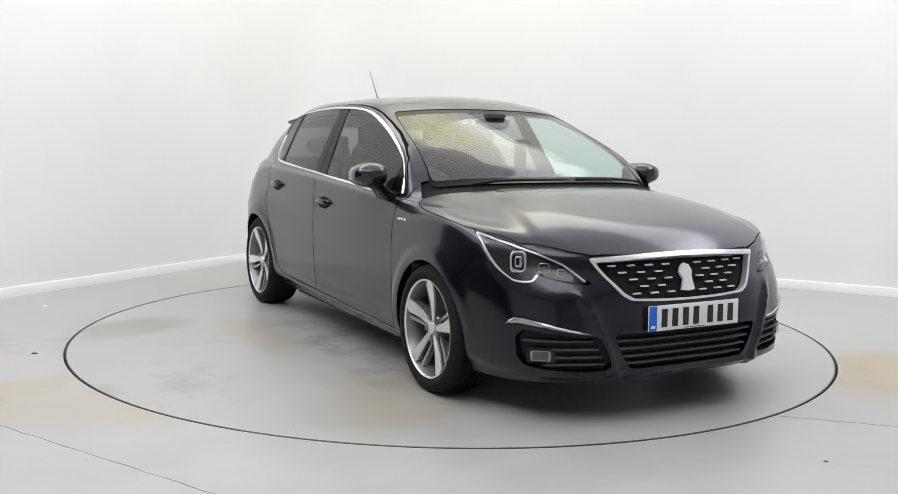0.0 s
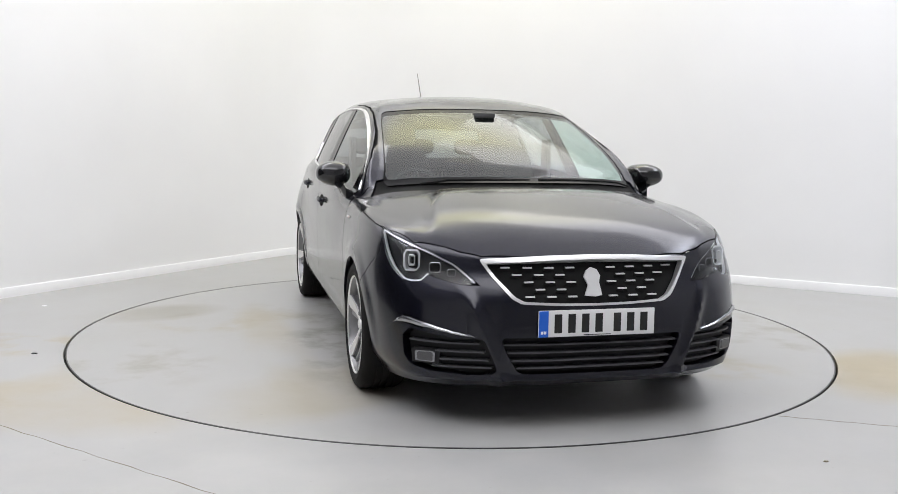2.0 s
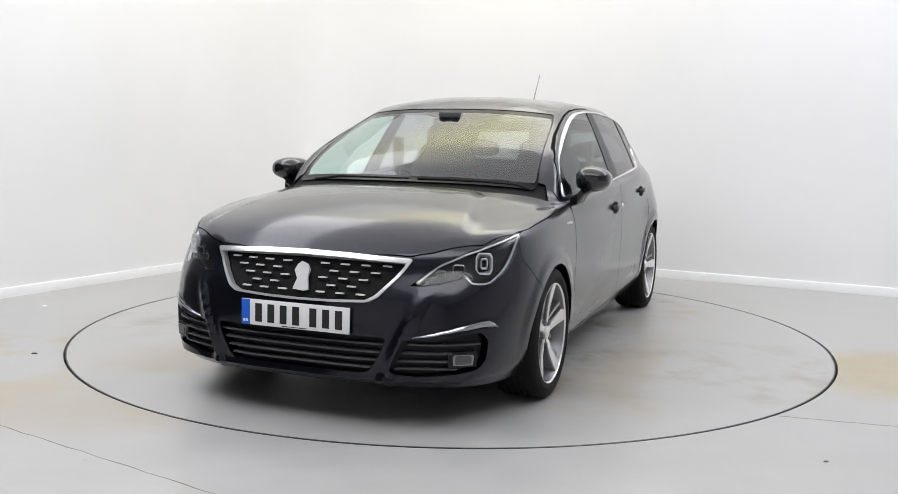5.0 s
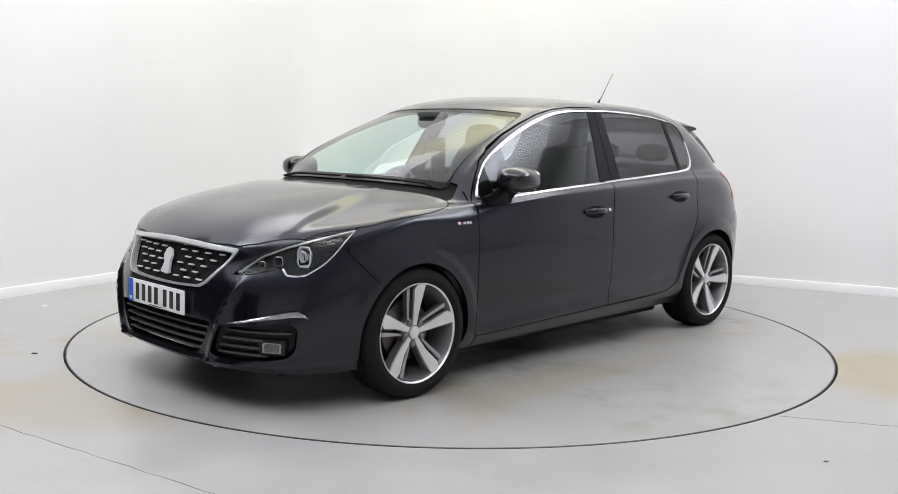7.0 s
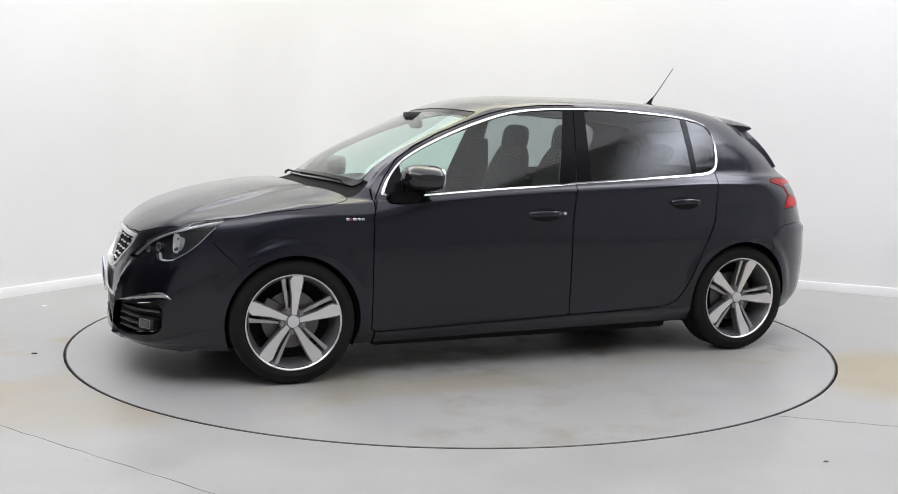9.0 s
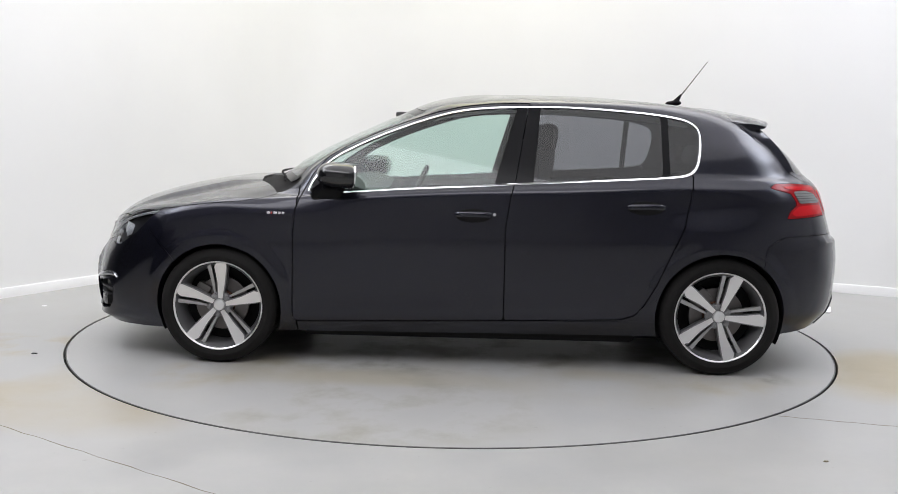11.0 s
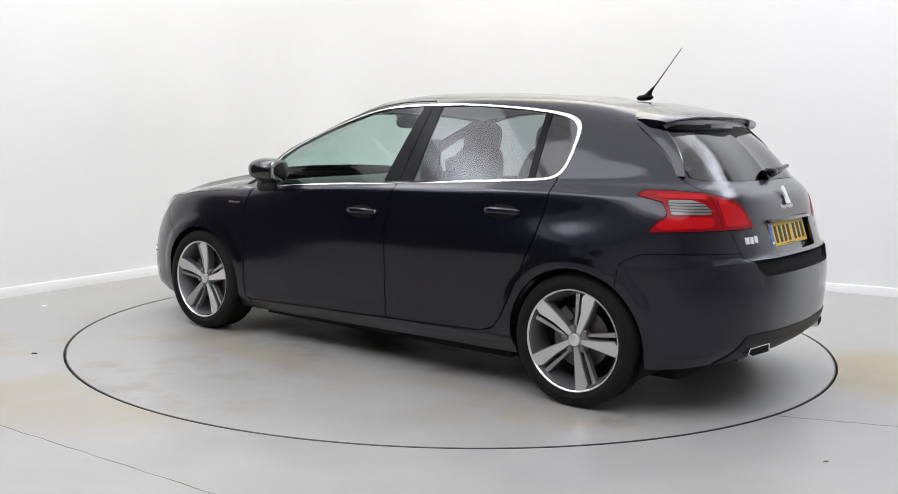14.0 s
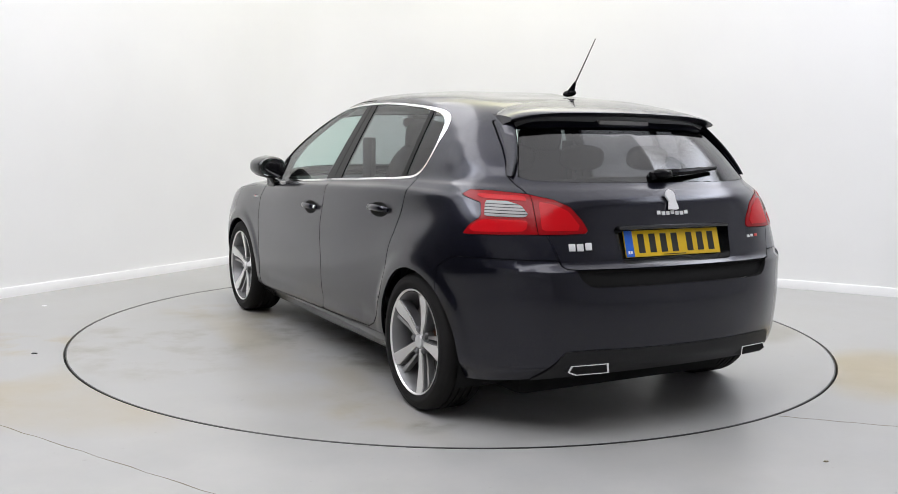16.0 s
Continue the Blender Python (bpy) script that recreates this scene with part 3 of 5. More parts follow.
# ---------- cutting the skin into panels ----------
class Skin:
    """One flank of the skin as polygons over a growing pool of points: x, y, z, the way round the car, and the level up the side."""

    def __init__(self):
        grid, wrap, level = body_skin()
        half = grid.shape[1] // 2 + 1
        grid = grid[:, :half].copy()
        grid[:, 0, 1] = grid[:, -1, 1] = 0.0
        w = np.abs(wrap[:half])
        rows, cols = grid.shape[:2]
        self.P = np.concatenate([grid.reshape(-1, 3), np.tile(w, rows)[:, None], np.repeat(level, cols)[:, None]], 1).tolist()
        self.faces = [(i * cols + j, i * cols + j + 1, (i + 1) * cols + j + 1, (i + 1) * cols + j) for i in range(rows - 1) for j in range(cols - 1)]
        # smooth normals of the whole skin
        du = np.gradient(grid, axis=1)
        dv = np.gradient(grid, axis=0)
        n = np.cross(du, dv)
        n /= np.maximum(np.linalg.norm(n, axis=2, keepdims=True), 1e-9)
        n[-1] = (0, 0, 1)
        n[:, 0, 1] = n[:, -1, 1] = 0.0
        self.N = n.reshape(-1, 3).tolist()
        self.all = list(self.faces)

    def cut(self, test, take=None, gap=0.002):
        """Takes out the part where test < 0. Returns its faces, and keeps the rest less a gap. take: which faces may be cut."""
        pts = np.array(self.P)
        val = test(pts)
        mine, rest = [], []
        cache = {}

        def slice_face(f, level, keep_low):
            out = []
            for a, c in zip(f, f[1:] + f[:1]):
                va, vc = val_of(a) - level, val_of(c) - level
                if not keep_low:
                    va, vc = -va, -vc
                if va <= 0:
                    out.append(a)
                if (va < 0 < vc) or (vc < 0 < va):
                    key = (min(a, c), max(a, c), level)
                    if key not in cache:
                        lo, hi = key[0], key[1]
                        k = (level - val_of(lo)) / (val_of(hi) - val_of(lo))
                        cache[key] = len(self.P)
                        self.P.append([p + (q - p) * k for p, q in zip(self.P[lo], self.P[hi])])
                        self.N.append([p + (q - p) * k for p, q in zip(self.N[lo], self.N[hi])])
                        extra.append(level)
                    out.append(cache[key])
            return out

        base = len(self.P)
        extra = []

        def val_of(i):
            return val[i] if i < base else extra[i - base]

        for f in self.faces:
            vs = [val[i] for i in f]
            if min(vs) > gap:
                rest.append(f)
                continue
            if take is not None and not take(np.mean([self.P[i] for i in f], 0)):
                rest.append(f)
                continue
            if max(vs) < -gap:
                mine.append(f)
                continue
            a = slice_face(list(f), -gap, True)
            if len(a) > 2:
                mine.append(tuple(a))
            c = slice_face(list(f), gap, False)
            if len(c) > 2:
                rest.append(tuple(c))
        self.faces = rest
        return mine


def outline(points, ia, ib, smooth=0):
    """A signed distance to a closed outline in two of the point's columns: below zero inside."""
    q = np.array(points, float)
    for _ in range(smooth):
        q = np.stack([0.75 * q + 0.25 * np.roll(q, -1, 0), 0.25 * q + 0.75 * np.roll(q, -1, 0)], 1).reshape(-1, 2)

    def test(p):
        x = p[:, (ia, ib)]
        best = np.full(len(x), 9.0)
        inside = np.zeros(len(x), bool)
        for a, c in zip(q, np.roll(q, -1, 0)):
            e, d = c - a, x - a
            k = np.clip((d @ e) / max(e @ e, 1e-12), 0, 1)
            best = np.minimum(best, np.linalg.norm(d - k[:, None] * e, axis=1))
            up = (a[1] > x[:, 1]) != (c[1] > x[:, 1])
            with np.errstate(divide="ignore", invalid="ignore"):
                cross = a[0] + (x[:, 1] - a[1]) / (c[1] - a[1]) * e[0]
            inside ^= up & (x[:, 0] < cross)
        return np.where(inside, -best, best)
    return test


X, Y, Z, W, V = range(5)
skin = Skin()


def skin_mesh(faces, lift=0.0, rim=0.014, both=False, mirrored=False, dish=None):
    """A bmesh of skin faces, lifted off the skin, with an edge folded inwards. both: the flank and its mirror image, joined in the middle."""
    bm = bmesh.new()
    made = {}

    def vert(i, side):
        p, n = skin.P[i], skin.N[i]
        if both and abs(p[1]) < 1e-5:
            side = 1
        key = (i, side)
        if key not in made:
            up = lift if dish is None else lift - dish(p)
            made[key] = bm.verts.new((p[0] + n[0] * up, (p[1] + n[1] * up) * side, p[2] + n[2] * up))
            normal[made[key]] = Vector((n[0], n[1] * side, n[2])).normalized()
        return made[key]

    normal = {}
    for side in ((1, -1) if both else (-1,) if mirrored else (1,)):
        for f in faces:
            vs = [vert(i, side) for i in f]
            vs = [v for k, v in enumerate(vs) if v is not vs[k - 1]]
            if len(vs) < 3 or len(set(vs)) < len(vs):
                continue
            try:
                bm.faces.new(vs if side == 1 else vs[::-1])
            except ValueError:
                pass
    bmesh.ops.dissolve_degenerate(bm, dist=1e-5, edges=bm.edges)
    if rim:
        normal = {v: n for v, n in normal.items() if v.is_valid}
        low = {}
        for e in [e for e in bm.edges if len(e.link_faces) == 1]:
            f = e.link_faces[0]
            a, c = e.verts
            for lp in f.loops:
                if lp.edge is e:
                    a, c = lp.vert, lp.link_loop_next.vert
            for v in (a, c):
                if v not in low:
                    low[v] = bm.verts.new(v.co - normal.get(v, Vector((0, 0, 1))) * rim)
            bm.faces.new((c, a, low[a], low[c]))
    return bm


def islands(faces):
    """Splits faces into connected pieces, the largest first."""
    owner = {}

    def root(a):
        while owner.setdefault(a, a) != a:
            owner[a] = owner[owner[a]]
            a = owner[a]
        return a

    for f in faces:
        for i in f[1:]:
            owner[root(i)] = root(f[0])
    groups = {}
    for f in faces:
        groups.setdefault(root(f[0]), []).append(f)
    return sorted(groups.values(), key=len, reverse=True)


def middle(name, faces, mat, parent=car, label="", **more):
    return part(name, skin_mesh(faces, both=True, **more), mat, parent, label)


def pair(name, faces, mat, parents=(car, car), label="", **more):
    return [part(name, skin_mesh(faces, mirrored=k, **more), mat, p, label) for k, p in enumerate(parents)]


SIDE = lambda p: p[1] > 0.42
FRONT = lambda p: p[0] > 1.4
REAR = lambda p: p[0] < -1.2

# wheel arches
for ax, (ar, az) in ARCH.items():
    skin.cut(lambda p: np.hypot(p[:, X] - ax, p[:, Z] - az) - ar, lambda p: p[1] > 0.45 and p[2] < 0.75, 0.0)

# side windows: the chrome surround, the black pillars and the panes
DLO = [(.866, .893), (.815, 1.00), (.742, 1.083), (.642, 1.143), (.49, 1.214), (.336, 1.274), (.184, 1.325), (.05, 1.358), (-.10, 1.374), (-.30, 1.381), (-.578, 1.381), (-.878, 1.362),
       (-1.035, 1.345), (-1.138, 1.325), (-1.196, 1.290), (-1.212, 1.228), (-1.200, 1.122), (-1.178, 1.060), (-1.134, 1.027), (-1.039, 1.015), (-.834, 1.003), (-.584, .988),
       (-.292, .973), (.003, .952), (.287, .937), (.608, .914)]
dlo = outline(DLO, X, Z, 1)
whole = skin.cut(dlo, SIDE, 0.0)
keep, skin.faces = skin.faces, whole
inside = skin.cut(lambda p: dlo(p) + np.interp(p[:, X], [-1.2, -1.05, -0.9, 0.1, 0.5], [0.0115, 0.0110, 0.0095, 0.0095, 0.008]), None, 0.0)
CHROME_FACES, skin.faces = skin.faces, inside
FRONT_PANE = skin.cut(outline([(.90, .85), (.90, 1.5), (-.252, 1.5), (-.245, 1.375), (-.133, .99), (-.128, .85)], X, Z), None, 0.001)
REAR_PANE = skin.cut(outline([(-.372, 1.5), (-.368, 1.356), (-.330, 1.005), (-.325, .85), (-1.000, .85), (-1.000, 1.5)], X, Z), None, 0.001)
QUARTER_PANE = skin.cut(outline([(-1.038, .85), (-1.038, 1.5), (-1.4, 1.5), (-1.4, .85)], X, Z), None, 0.001)
PILLAR_FACES, skin.faces = skin.faces, keep


def fair(faces, axis, a, b, order):
    """Lays the points of these faces on one smooth surface: a column as a polynomial of two others."""
    ids = sorted({i for f in faces for i in f})
    q = np.array([skin.P[i] for i in ids])
    u, v = q[:, a] - q[:, a].mean(), q[:, b] - q[:, b].mean()
    terms = [(i, j) for i in range(order + 1) for j in range(order + 1 - i)]
    A = np.stack([u ** i * v ** j for i, j in terms], 1)
    k = np.linalg.lstsq(A, q[:, axis], rcond=None)[0]
    new_value = A @ k
    gu = np.stack([i * u ** max(i - 1, 0) * v ** j for i, j in terms], 1) @ k
    gv = np.stack([j * u ** i * v ** max(j - 1, 0) for i, j in terms], 1) @ k
    for n, i in enumerate(ids):
        skin.P[i][axis] = float(new_value[n])
        g = np.zeros(3)
        g[axis], g[a], g[b] = 1, -gu[n], -gv[n]
        g /= np.linalg.norm(g)
        if g @ np.array(skin.N[i]) < 0:
            g = -g
        skin.N[i] = g.tolist()


fair([f for g in (FRONT_PANE, REAR_PANE, QUARTER_PANE, PILLAR_FACES) for f in g], Y, X, Z, 2)
# the joint between the doors parts the pillar trims
keep, skin.faces = skin.faces, PILLAR_FACES
REAR_TRIM = skin.cut(lambda p: p[:, X] - np.interp(p[:, Z], [0.95, 1.0, 1.396], [-.232, -.240, -.306]), None, 0.0025)
PILLAR_FACES, skin.faces = REAR_TRIM + skin.faces, keep

# windscreen and rear window, with their black borders
screen = outline([(-.5, 8.18), (.95, 8.16), (1.09, 8.35), (1.115, 9.0), (1.11, 10.6), (1.06, 10.86), (.9, 10.92), (-.5, 10.92)], W, V)
SCREEN = skin.cut(lambda p: screen(p), lambda p: p[0] > 0, 0.001)
keep, skin.faces = skin.faces, SCREEN
SCREEN = skin.cut(outline([(-.5, 8.42), (.93, 8.42), (1.04, 8.6), (1.065, 9.2), (1.06, 10.5), (1.0, 10.78), (-.5, 10.82)], W, V), None, 0.0)
SCREEN_EDGE, skin.faces = skin.faces, keep
TAIL_GLASS = skin.cut(outline([(-.1, 1.036), (.40, 1.038), (.585, 1.043), (.628, 1.056), (.60, 1.13), (.555, 1.225), (.535, 1.262), (-.1, 1.268)], Y, Z), REAR, 0.0015)

fair(TAIL_GLASS, X, Y, Z, 3)

# nose: lamps, grille and intakes
HEADLAMP = skin.cut(outline([(.487, .604), (.535, .648), (.586, .688), (.69, .736), (.802, .771), (.90, .793), (.985, .808), (1.03, .812), (.975, .735), (.935, .69), (.892, .652), (.83, .612), (.785, .607), (.735, .612),
                              (.70, .640), (.665, .628), (.60, .611), (.54, .603)], W, Z), FRONT, 0.0015)
grille = outline([(-.478, .708), (-.2, .722), (0, .726), (.2, .722), (.478, .708), (.43, .635), (.36, .553), (.318, .531), (.15, .524), (0, .522), (-.15, .524), (-.318, .531), (-.36, .553), (-.43, .635)], Y, Z)
GRILLE = skin.cut(grille, FRONT, 0.0)
keep, skin.faces = skin.faces, GRILLE
inner = outline([(-.452, .690), (-.2, .703), (0, .707), (.2, .703), (.452, .690), (.412, .632), (.346, .560), (.308, .541), (.15, .534), (0, .532), (-.15, .534), (-.308, .541), (-.346, .560), (-.412, .632)], Y, Z)
GRILLE_MESH = skin.cut(inner, None, 0.0)
GRILLE_FRAME, skin.faces = skin.faces, keep
INTAKE = skin.cut(outline([(-.41, .392), (.41, .392), (.385, .33), (.335, .248), (.30, .240), (-.30, .240), (-.335, .248), (-.385, .33)], W, Z), FRONT, 0.002)
RUNLAMP = skin.cut(outline([(.512, .398), (.586, .414), (.70, .443), (.80, .467), (.828, .468), (.887, .431), (.80, .434), (.70, .421), (.58, .399)], W, Z), FRONT, 0.001)
SIDE_INTAKE = skin.cut(outline([(.488, .388), (.60, .385), (.72, .405), (.80, .415), (.835, .38), (.83, .30), (.80, .262), (.70, .245), (.55, .236), (.44, .240), (.43, .262), (.46, .33)], W, Z), FRONT, 0.002)

# bonnet and scuttle
BONNET = skin.cut(outline([(2.056, -.2), (2.056, 0), (2.036, .3), (2.0, .46), (1.955, .55), (1.83, .722), (1.67, .803), (1.55, .833), (1.42, .848), (1.31, .851), (1.20, .845), (1.10, .829),
                           (1.04, .80), (1.02, .77), (1.09, .62), (1.17, .45), (1.205, .25), (1.215, 0), (1.215, -.2)], X, Y), lambda p: p[2] > 0.69 and p[0] > 0.9, 0.002)
SCUTTLE = skin.cut(outline([(1.3, -.2), (1.3, .4), (1.1, .75), (1.00, .765), (.90, .72), (.95, .6), (1.02, -.2)], X, Y), lambda p: p[2] > 0.9 and p[0] > 0.85, 0.001)

# doors
FRONT_DOOR = skin.cut(outline([(.880, .905), (.893, .86), (.908, .82), (.915, .70), (.918, .40), (.920, .245), (.90, .232), (-.192, .262), (-.190, .40), (-.189, .744), (-.212, .905), (-.240, 1.0), (-.31, 1.396), (-.10, 1.390), (.05, 1.373),
                                (.19, 1.340), (.342, 1.289), (.497, 1.229), (.650, 1.158), (.752, 1.096), (.828, 1.005)], X, Z), SIDE, 0.003)
REAR_DOOR = skin.cut(outline([(-.190, .262), (-.80, .282), (-.875, .31), (-.915, .36), (-.976, .473), (-1.053, .652), (-1.106, .770), (-1.137, .913), (-1.158, 1.03), (-1.0, 1.2), (-.31, 1.383), (-.240, 1.0), (-.212, .905),
                              (-.189, .744), (-.189, .40)], X, Z), SIDE, 0.003)

# tail: lamps, tailgate, bumpers
TAIL_LAMP = skin.cut(outline([(4.353, .977), (4.407, .999), (4.55, 1.0), (4.73, .992), (4.86, .972), (4.935, .945), (4.99, .885), (5.012, .838), (4.90, .834), (4.714, .833), (4.407, .820), (4.443, .864), (4.505, .895), (4.49, .95)], W, Z), REAR, 0.0015)
PLATE_BAY = skin.cut(outline([(-.1, .716), (.285, .716), (.30, .728), (.315, .850), (.30, .866), (-.1, .866)], Y, Z), REAR, 0.0005)
TAILGATE = skin.cut(outline([(-.1, 1.33), (.50, 1.315), (.585, 1.285), (.645, 1.10), (.658, 1.06), (.648, 1.02), (.636, .99), (.606, .835), (.575, .735), (.565, .705), (.52, .700), (-.1, .700)], Y, Z), REAR, 0.0022)
STEP = skin.cut(outline([(-.1, .72), (.53, .72), (.505, .665), (.475, .636), (.44, .632), (-.1, .632)], Y, Z), REAR, 0.001)
FRONT_BUMPER = skin.cut(outline([(3, 1), (1.64, .90), (1.69, .70), (1.55, .56), (1.50, .45), (1.50, -.1), (3, -.1)], X, Z), FRONT, 0.0018)
REAR_BUMPER = skin.cut(outline([(-3, .735), (-1.80, .735), (-1.62, .728), (-1.53, .68), (-1.50, .4), (-1.5, -.1), (-3, -.1)], X, Z), REAR, 0.0018)
ROOF = skin.cut(lambda p: np.interp(p[:, W], [1.08, 1.18, 1.55], [10.78, 10.90, 11.02]) - p[:, V], lambda p: p[2] > 1.2, 0.0015)
WING = skin.cut(lambda p: 0.5 * (0.90 - p[:, X]), lambda p: p[0] > 0.85 and p[2] < 0.95, 0.002)
SILL = skin.cut(lambda p: p[:, Z] - 0.262 + 0.03 * (p[:, X] + 0.2) * 0.5, lambda p: -1.1 < p[0] < 1.0, 0.0015)
QUARTER = skin.faces

# ---------- panels ----------
middle("roof", ROOF, PAINT)
middle("bonnet", BONNET, PAINT)
middle("scuttle_panel", SCUTTLE, INNER, label="black plastic scuttle below the windscreen", lift=-0.012)
pair("front_wing", WING, PAINT)
for i, piece in enumerate(islands(QUARTER)):
    if len(piece) > 3:
        pair("body_strip" if i else "rear_quarter_panel", piece, PAINT)
pair("sill", SILL, PAINT)
doors_f = pair("front_door", FRONT_DOOR, PAINT)
doors_r = pair("rear_door", REAR_DOOR, PAINT)
tailgate = middle("tailgate", TAILGATE, PAINT)
middle("plate_bay", PLATE_BAY, GLOSSBLACK, tailgate, "dark recess behind the rear plate", lift=-0.034, rim=-0.032)
front_bumper = middle("front_bumper", FRONT_BUMPER, PAINT, rim=0.055)
rear_bumper = middle("rear_bumper", REAR_BUMPER, PAINT)
pair("window_surround", CHROME_FACES, CHROME, label="bright chrome window surround", lift=0.0015)
for piece in islands(PILLAR_FACES):
    if len(piece) > 8:
        pair("window_pillar_trim", piece, PILLARBLACK, label="gloss black pillar trim", lift=-0.001)
for ob in pair("front_side_window", FRONT_PANE, SIDEGLASS, doors_f, "green tinted door glass", lift=-0.004, rim=0.004) + pair("rear_side_window", REAR_PANE, DARKGLASS, doors_r, "dark privacy glass", lift=-0.004, rim=0.004) + \
        pair("quarter_window", QUARTER_PANE, DARKGLASS, doors_r, "dark privacy glass", lift=-0.004, rim=0.004) + [middle("windscreen", SCREEN, GLASS, label="green tinted windscreen", lift=-0.003, rim=0.004)] + \
        [middle("rear_window", TAIL_GLASS, TAILGLASS, tailgate, "dark privacy glass rear window", lift=-0.003, rim=0.004)]:
    ob.visible_shadow = False
middle("windscreen_border", SCREEN_EDGE, PILLARBLACK, label="black printed windscreen edge", lift=-0.003, rim=0.005)
# the lining behind all the panels, so that the joints are dark
glassy = {f for g in (FRONT_PANE, REAR_PANE, QUARTER_PANE, SCREEN, TAIL_GLASS) for f in g}
ALLP = np.array(skin.P[:1 + max(i for f in skin.all for i in f)])
hole = np.zeros(len(ALLP), bool)
hole |= (dlo(ALLP) < 0) & (ALLP[:, 1] > 0.42)
hole |= (screen(ALLP) < 0.01) & (ALLP[:, 0] > 0)
hole |= (np.abs(ALLP[:, 1]) < 0.64) & (ALLP[:, 2] > 1.03) & (ALLP[:, 2] < 1.275) & (ALLP[:, 0] < -1.2)
hole |= (ALLP[:, 0] > 1.5) & (ALLP[:, 2] < 0.83)
hole |= (ALLP[:, 0] < -1.6) & (ALLP[:, 2] < 1.01)
for ax, (ar, az) in ARCH.items():
    hole |= (np.hypot(ALLP[:, 0] - ax, ALLP[:, 2] - az) < ar) & (ALLP[:, 2] < 0.75)
seams = [f for f in skin.all if not any(hole[i] for i in f)]
middle("seam_lining", seams, INNER, label="black inside of the body behind the joints", lift=-0.019, rim=0)
solid = [f for g in (ROOF, BONNET, SCUTTLE, WING, QUARTER, SILL, FRONT_DOOR, REAR_DOOR, TAILGATE, FRONT_BUMPER, REAR_BUMPER, PILLAR_FACES, SCREEN_EDGE, CHROME_FACES) for f in g]
middle("body_lining", solid, INNER, label="black inside of the body", lift=-0.016, rim=0)
for piece in (GRILLE_MESH, INTAKE):
    middle("opening_lining", piece, INNER, label="black inside of the opening", lift=-0.055, rim=0)
for piece in (HEADLAMP, SIDE_INTAKE, TAIL_LAMP):
    pair("opening_lining", piece, INNER, label="black inside of the opening", lift=-0.055, rim=0)


# ---------- helpers that set things on the skin ----------
PTS = np.array([p[:3] for p in skin.P])
NRM = np.array(skin.N)


def spot(a, b, kind="side"):
    """The skin's point and outward normal at x, z on the flank, or at y, z on nose or tail (y >= 0)."""
    if kind == "side":
        ok, d = PTS[:, 1] > 0.4, np.hypot(PTS[:, 0] - a, PTS[:, 2] - b)
    elif kind == "nose":
        ok, d = PTS[:, 0] > 1.3, np.hypot(PTS[:, 1] - a, PTS[:, 2] - b)
    elif kind == "tail":
        ok, d = PTS[:, 0] < -1.3, np.hypot(PTS[:, 1] - a, PTS[:, 2] - b)
    else:
        ok, d = PTS[:, 2] > 0.8, np.hypot(PTS[:, 0] - a, PTS[:, 1] - b)
    i = np.where(ok, d, 9).argsort()[:6]
    k = 1 / (d[i] + 1e-4)
    n = (NRM[i] * k[:, None]).sum(0)
    return Vector((PTS[i] * k[:, None]).sum(0) / k.sum()), Vector(n / np.linalg.norm(n))


def frame_at(p, n, up=Vector((0, 0, 1))):
    """A pose whose z is the normal and whose y is as near up as may be."""
    x = up.cross(n).normalized()
    y = n.cross(x)
    m = Matrix((x, y, n)).transposed().to_4x4()
    m.translation = p
    return m


def flip(ob_bm):
    for v in ob_bm.verts:
        v.co.y = -v.co.y
    bmesh.ops.reverse_faces(ob_bm, faces=ob_bm.faces)
    return ob_bm


def sided(name, make, mat, parents=(car, car), label=""):
    """A part built for the flank y > 0, and its mirror image."""
    a = part(name, make(bmesh.new()), mat, parents[0], label)
    b = part(name, flip(make(bmesh.new())), mat, parents[1], label)
    return a, b


def tube(bm, pts, r, seg=8, r_end=None):
    rings = []
    pts = [Vector(p) for p in pts]
    for i, p in enumerate(pts):
        d = (pts[min(i + 1, len(pts) - 1)] - pts[max(i - 1, 0)]).normalized()
        s = d.cross(Vector((0.13, 0.22, 1)) if abs(d.z) < 0.9 else Vector((1, 0, 0))).normalized()
        t = d.cross(s)
        rr = r if r_end is None else r + (r_end - r) * i / (len(pts) - 1)
        rings.append([bm.verts.new(p + (s * math.cos(2 * math.pi * k / seg) + t * math.sin(2 * math.pi * k / seg)) * rr) for k in range(seg)])
    for a, c in zip(rings, rings[1:]):
        for k in range(seg):
            bm.faces.new((a[k], a[(k + 1) % seg], c[(k + 1) % seg], c[k]))
    bm.faces.new(rings[0][::-1])
    bm.faces.new(rings[-1])
    bmesh.ops.recalc_face_normals(bm, faces=bm.faces)
    return bm


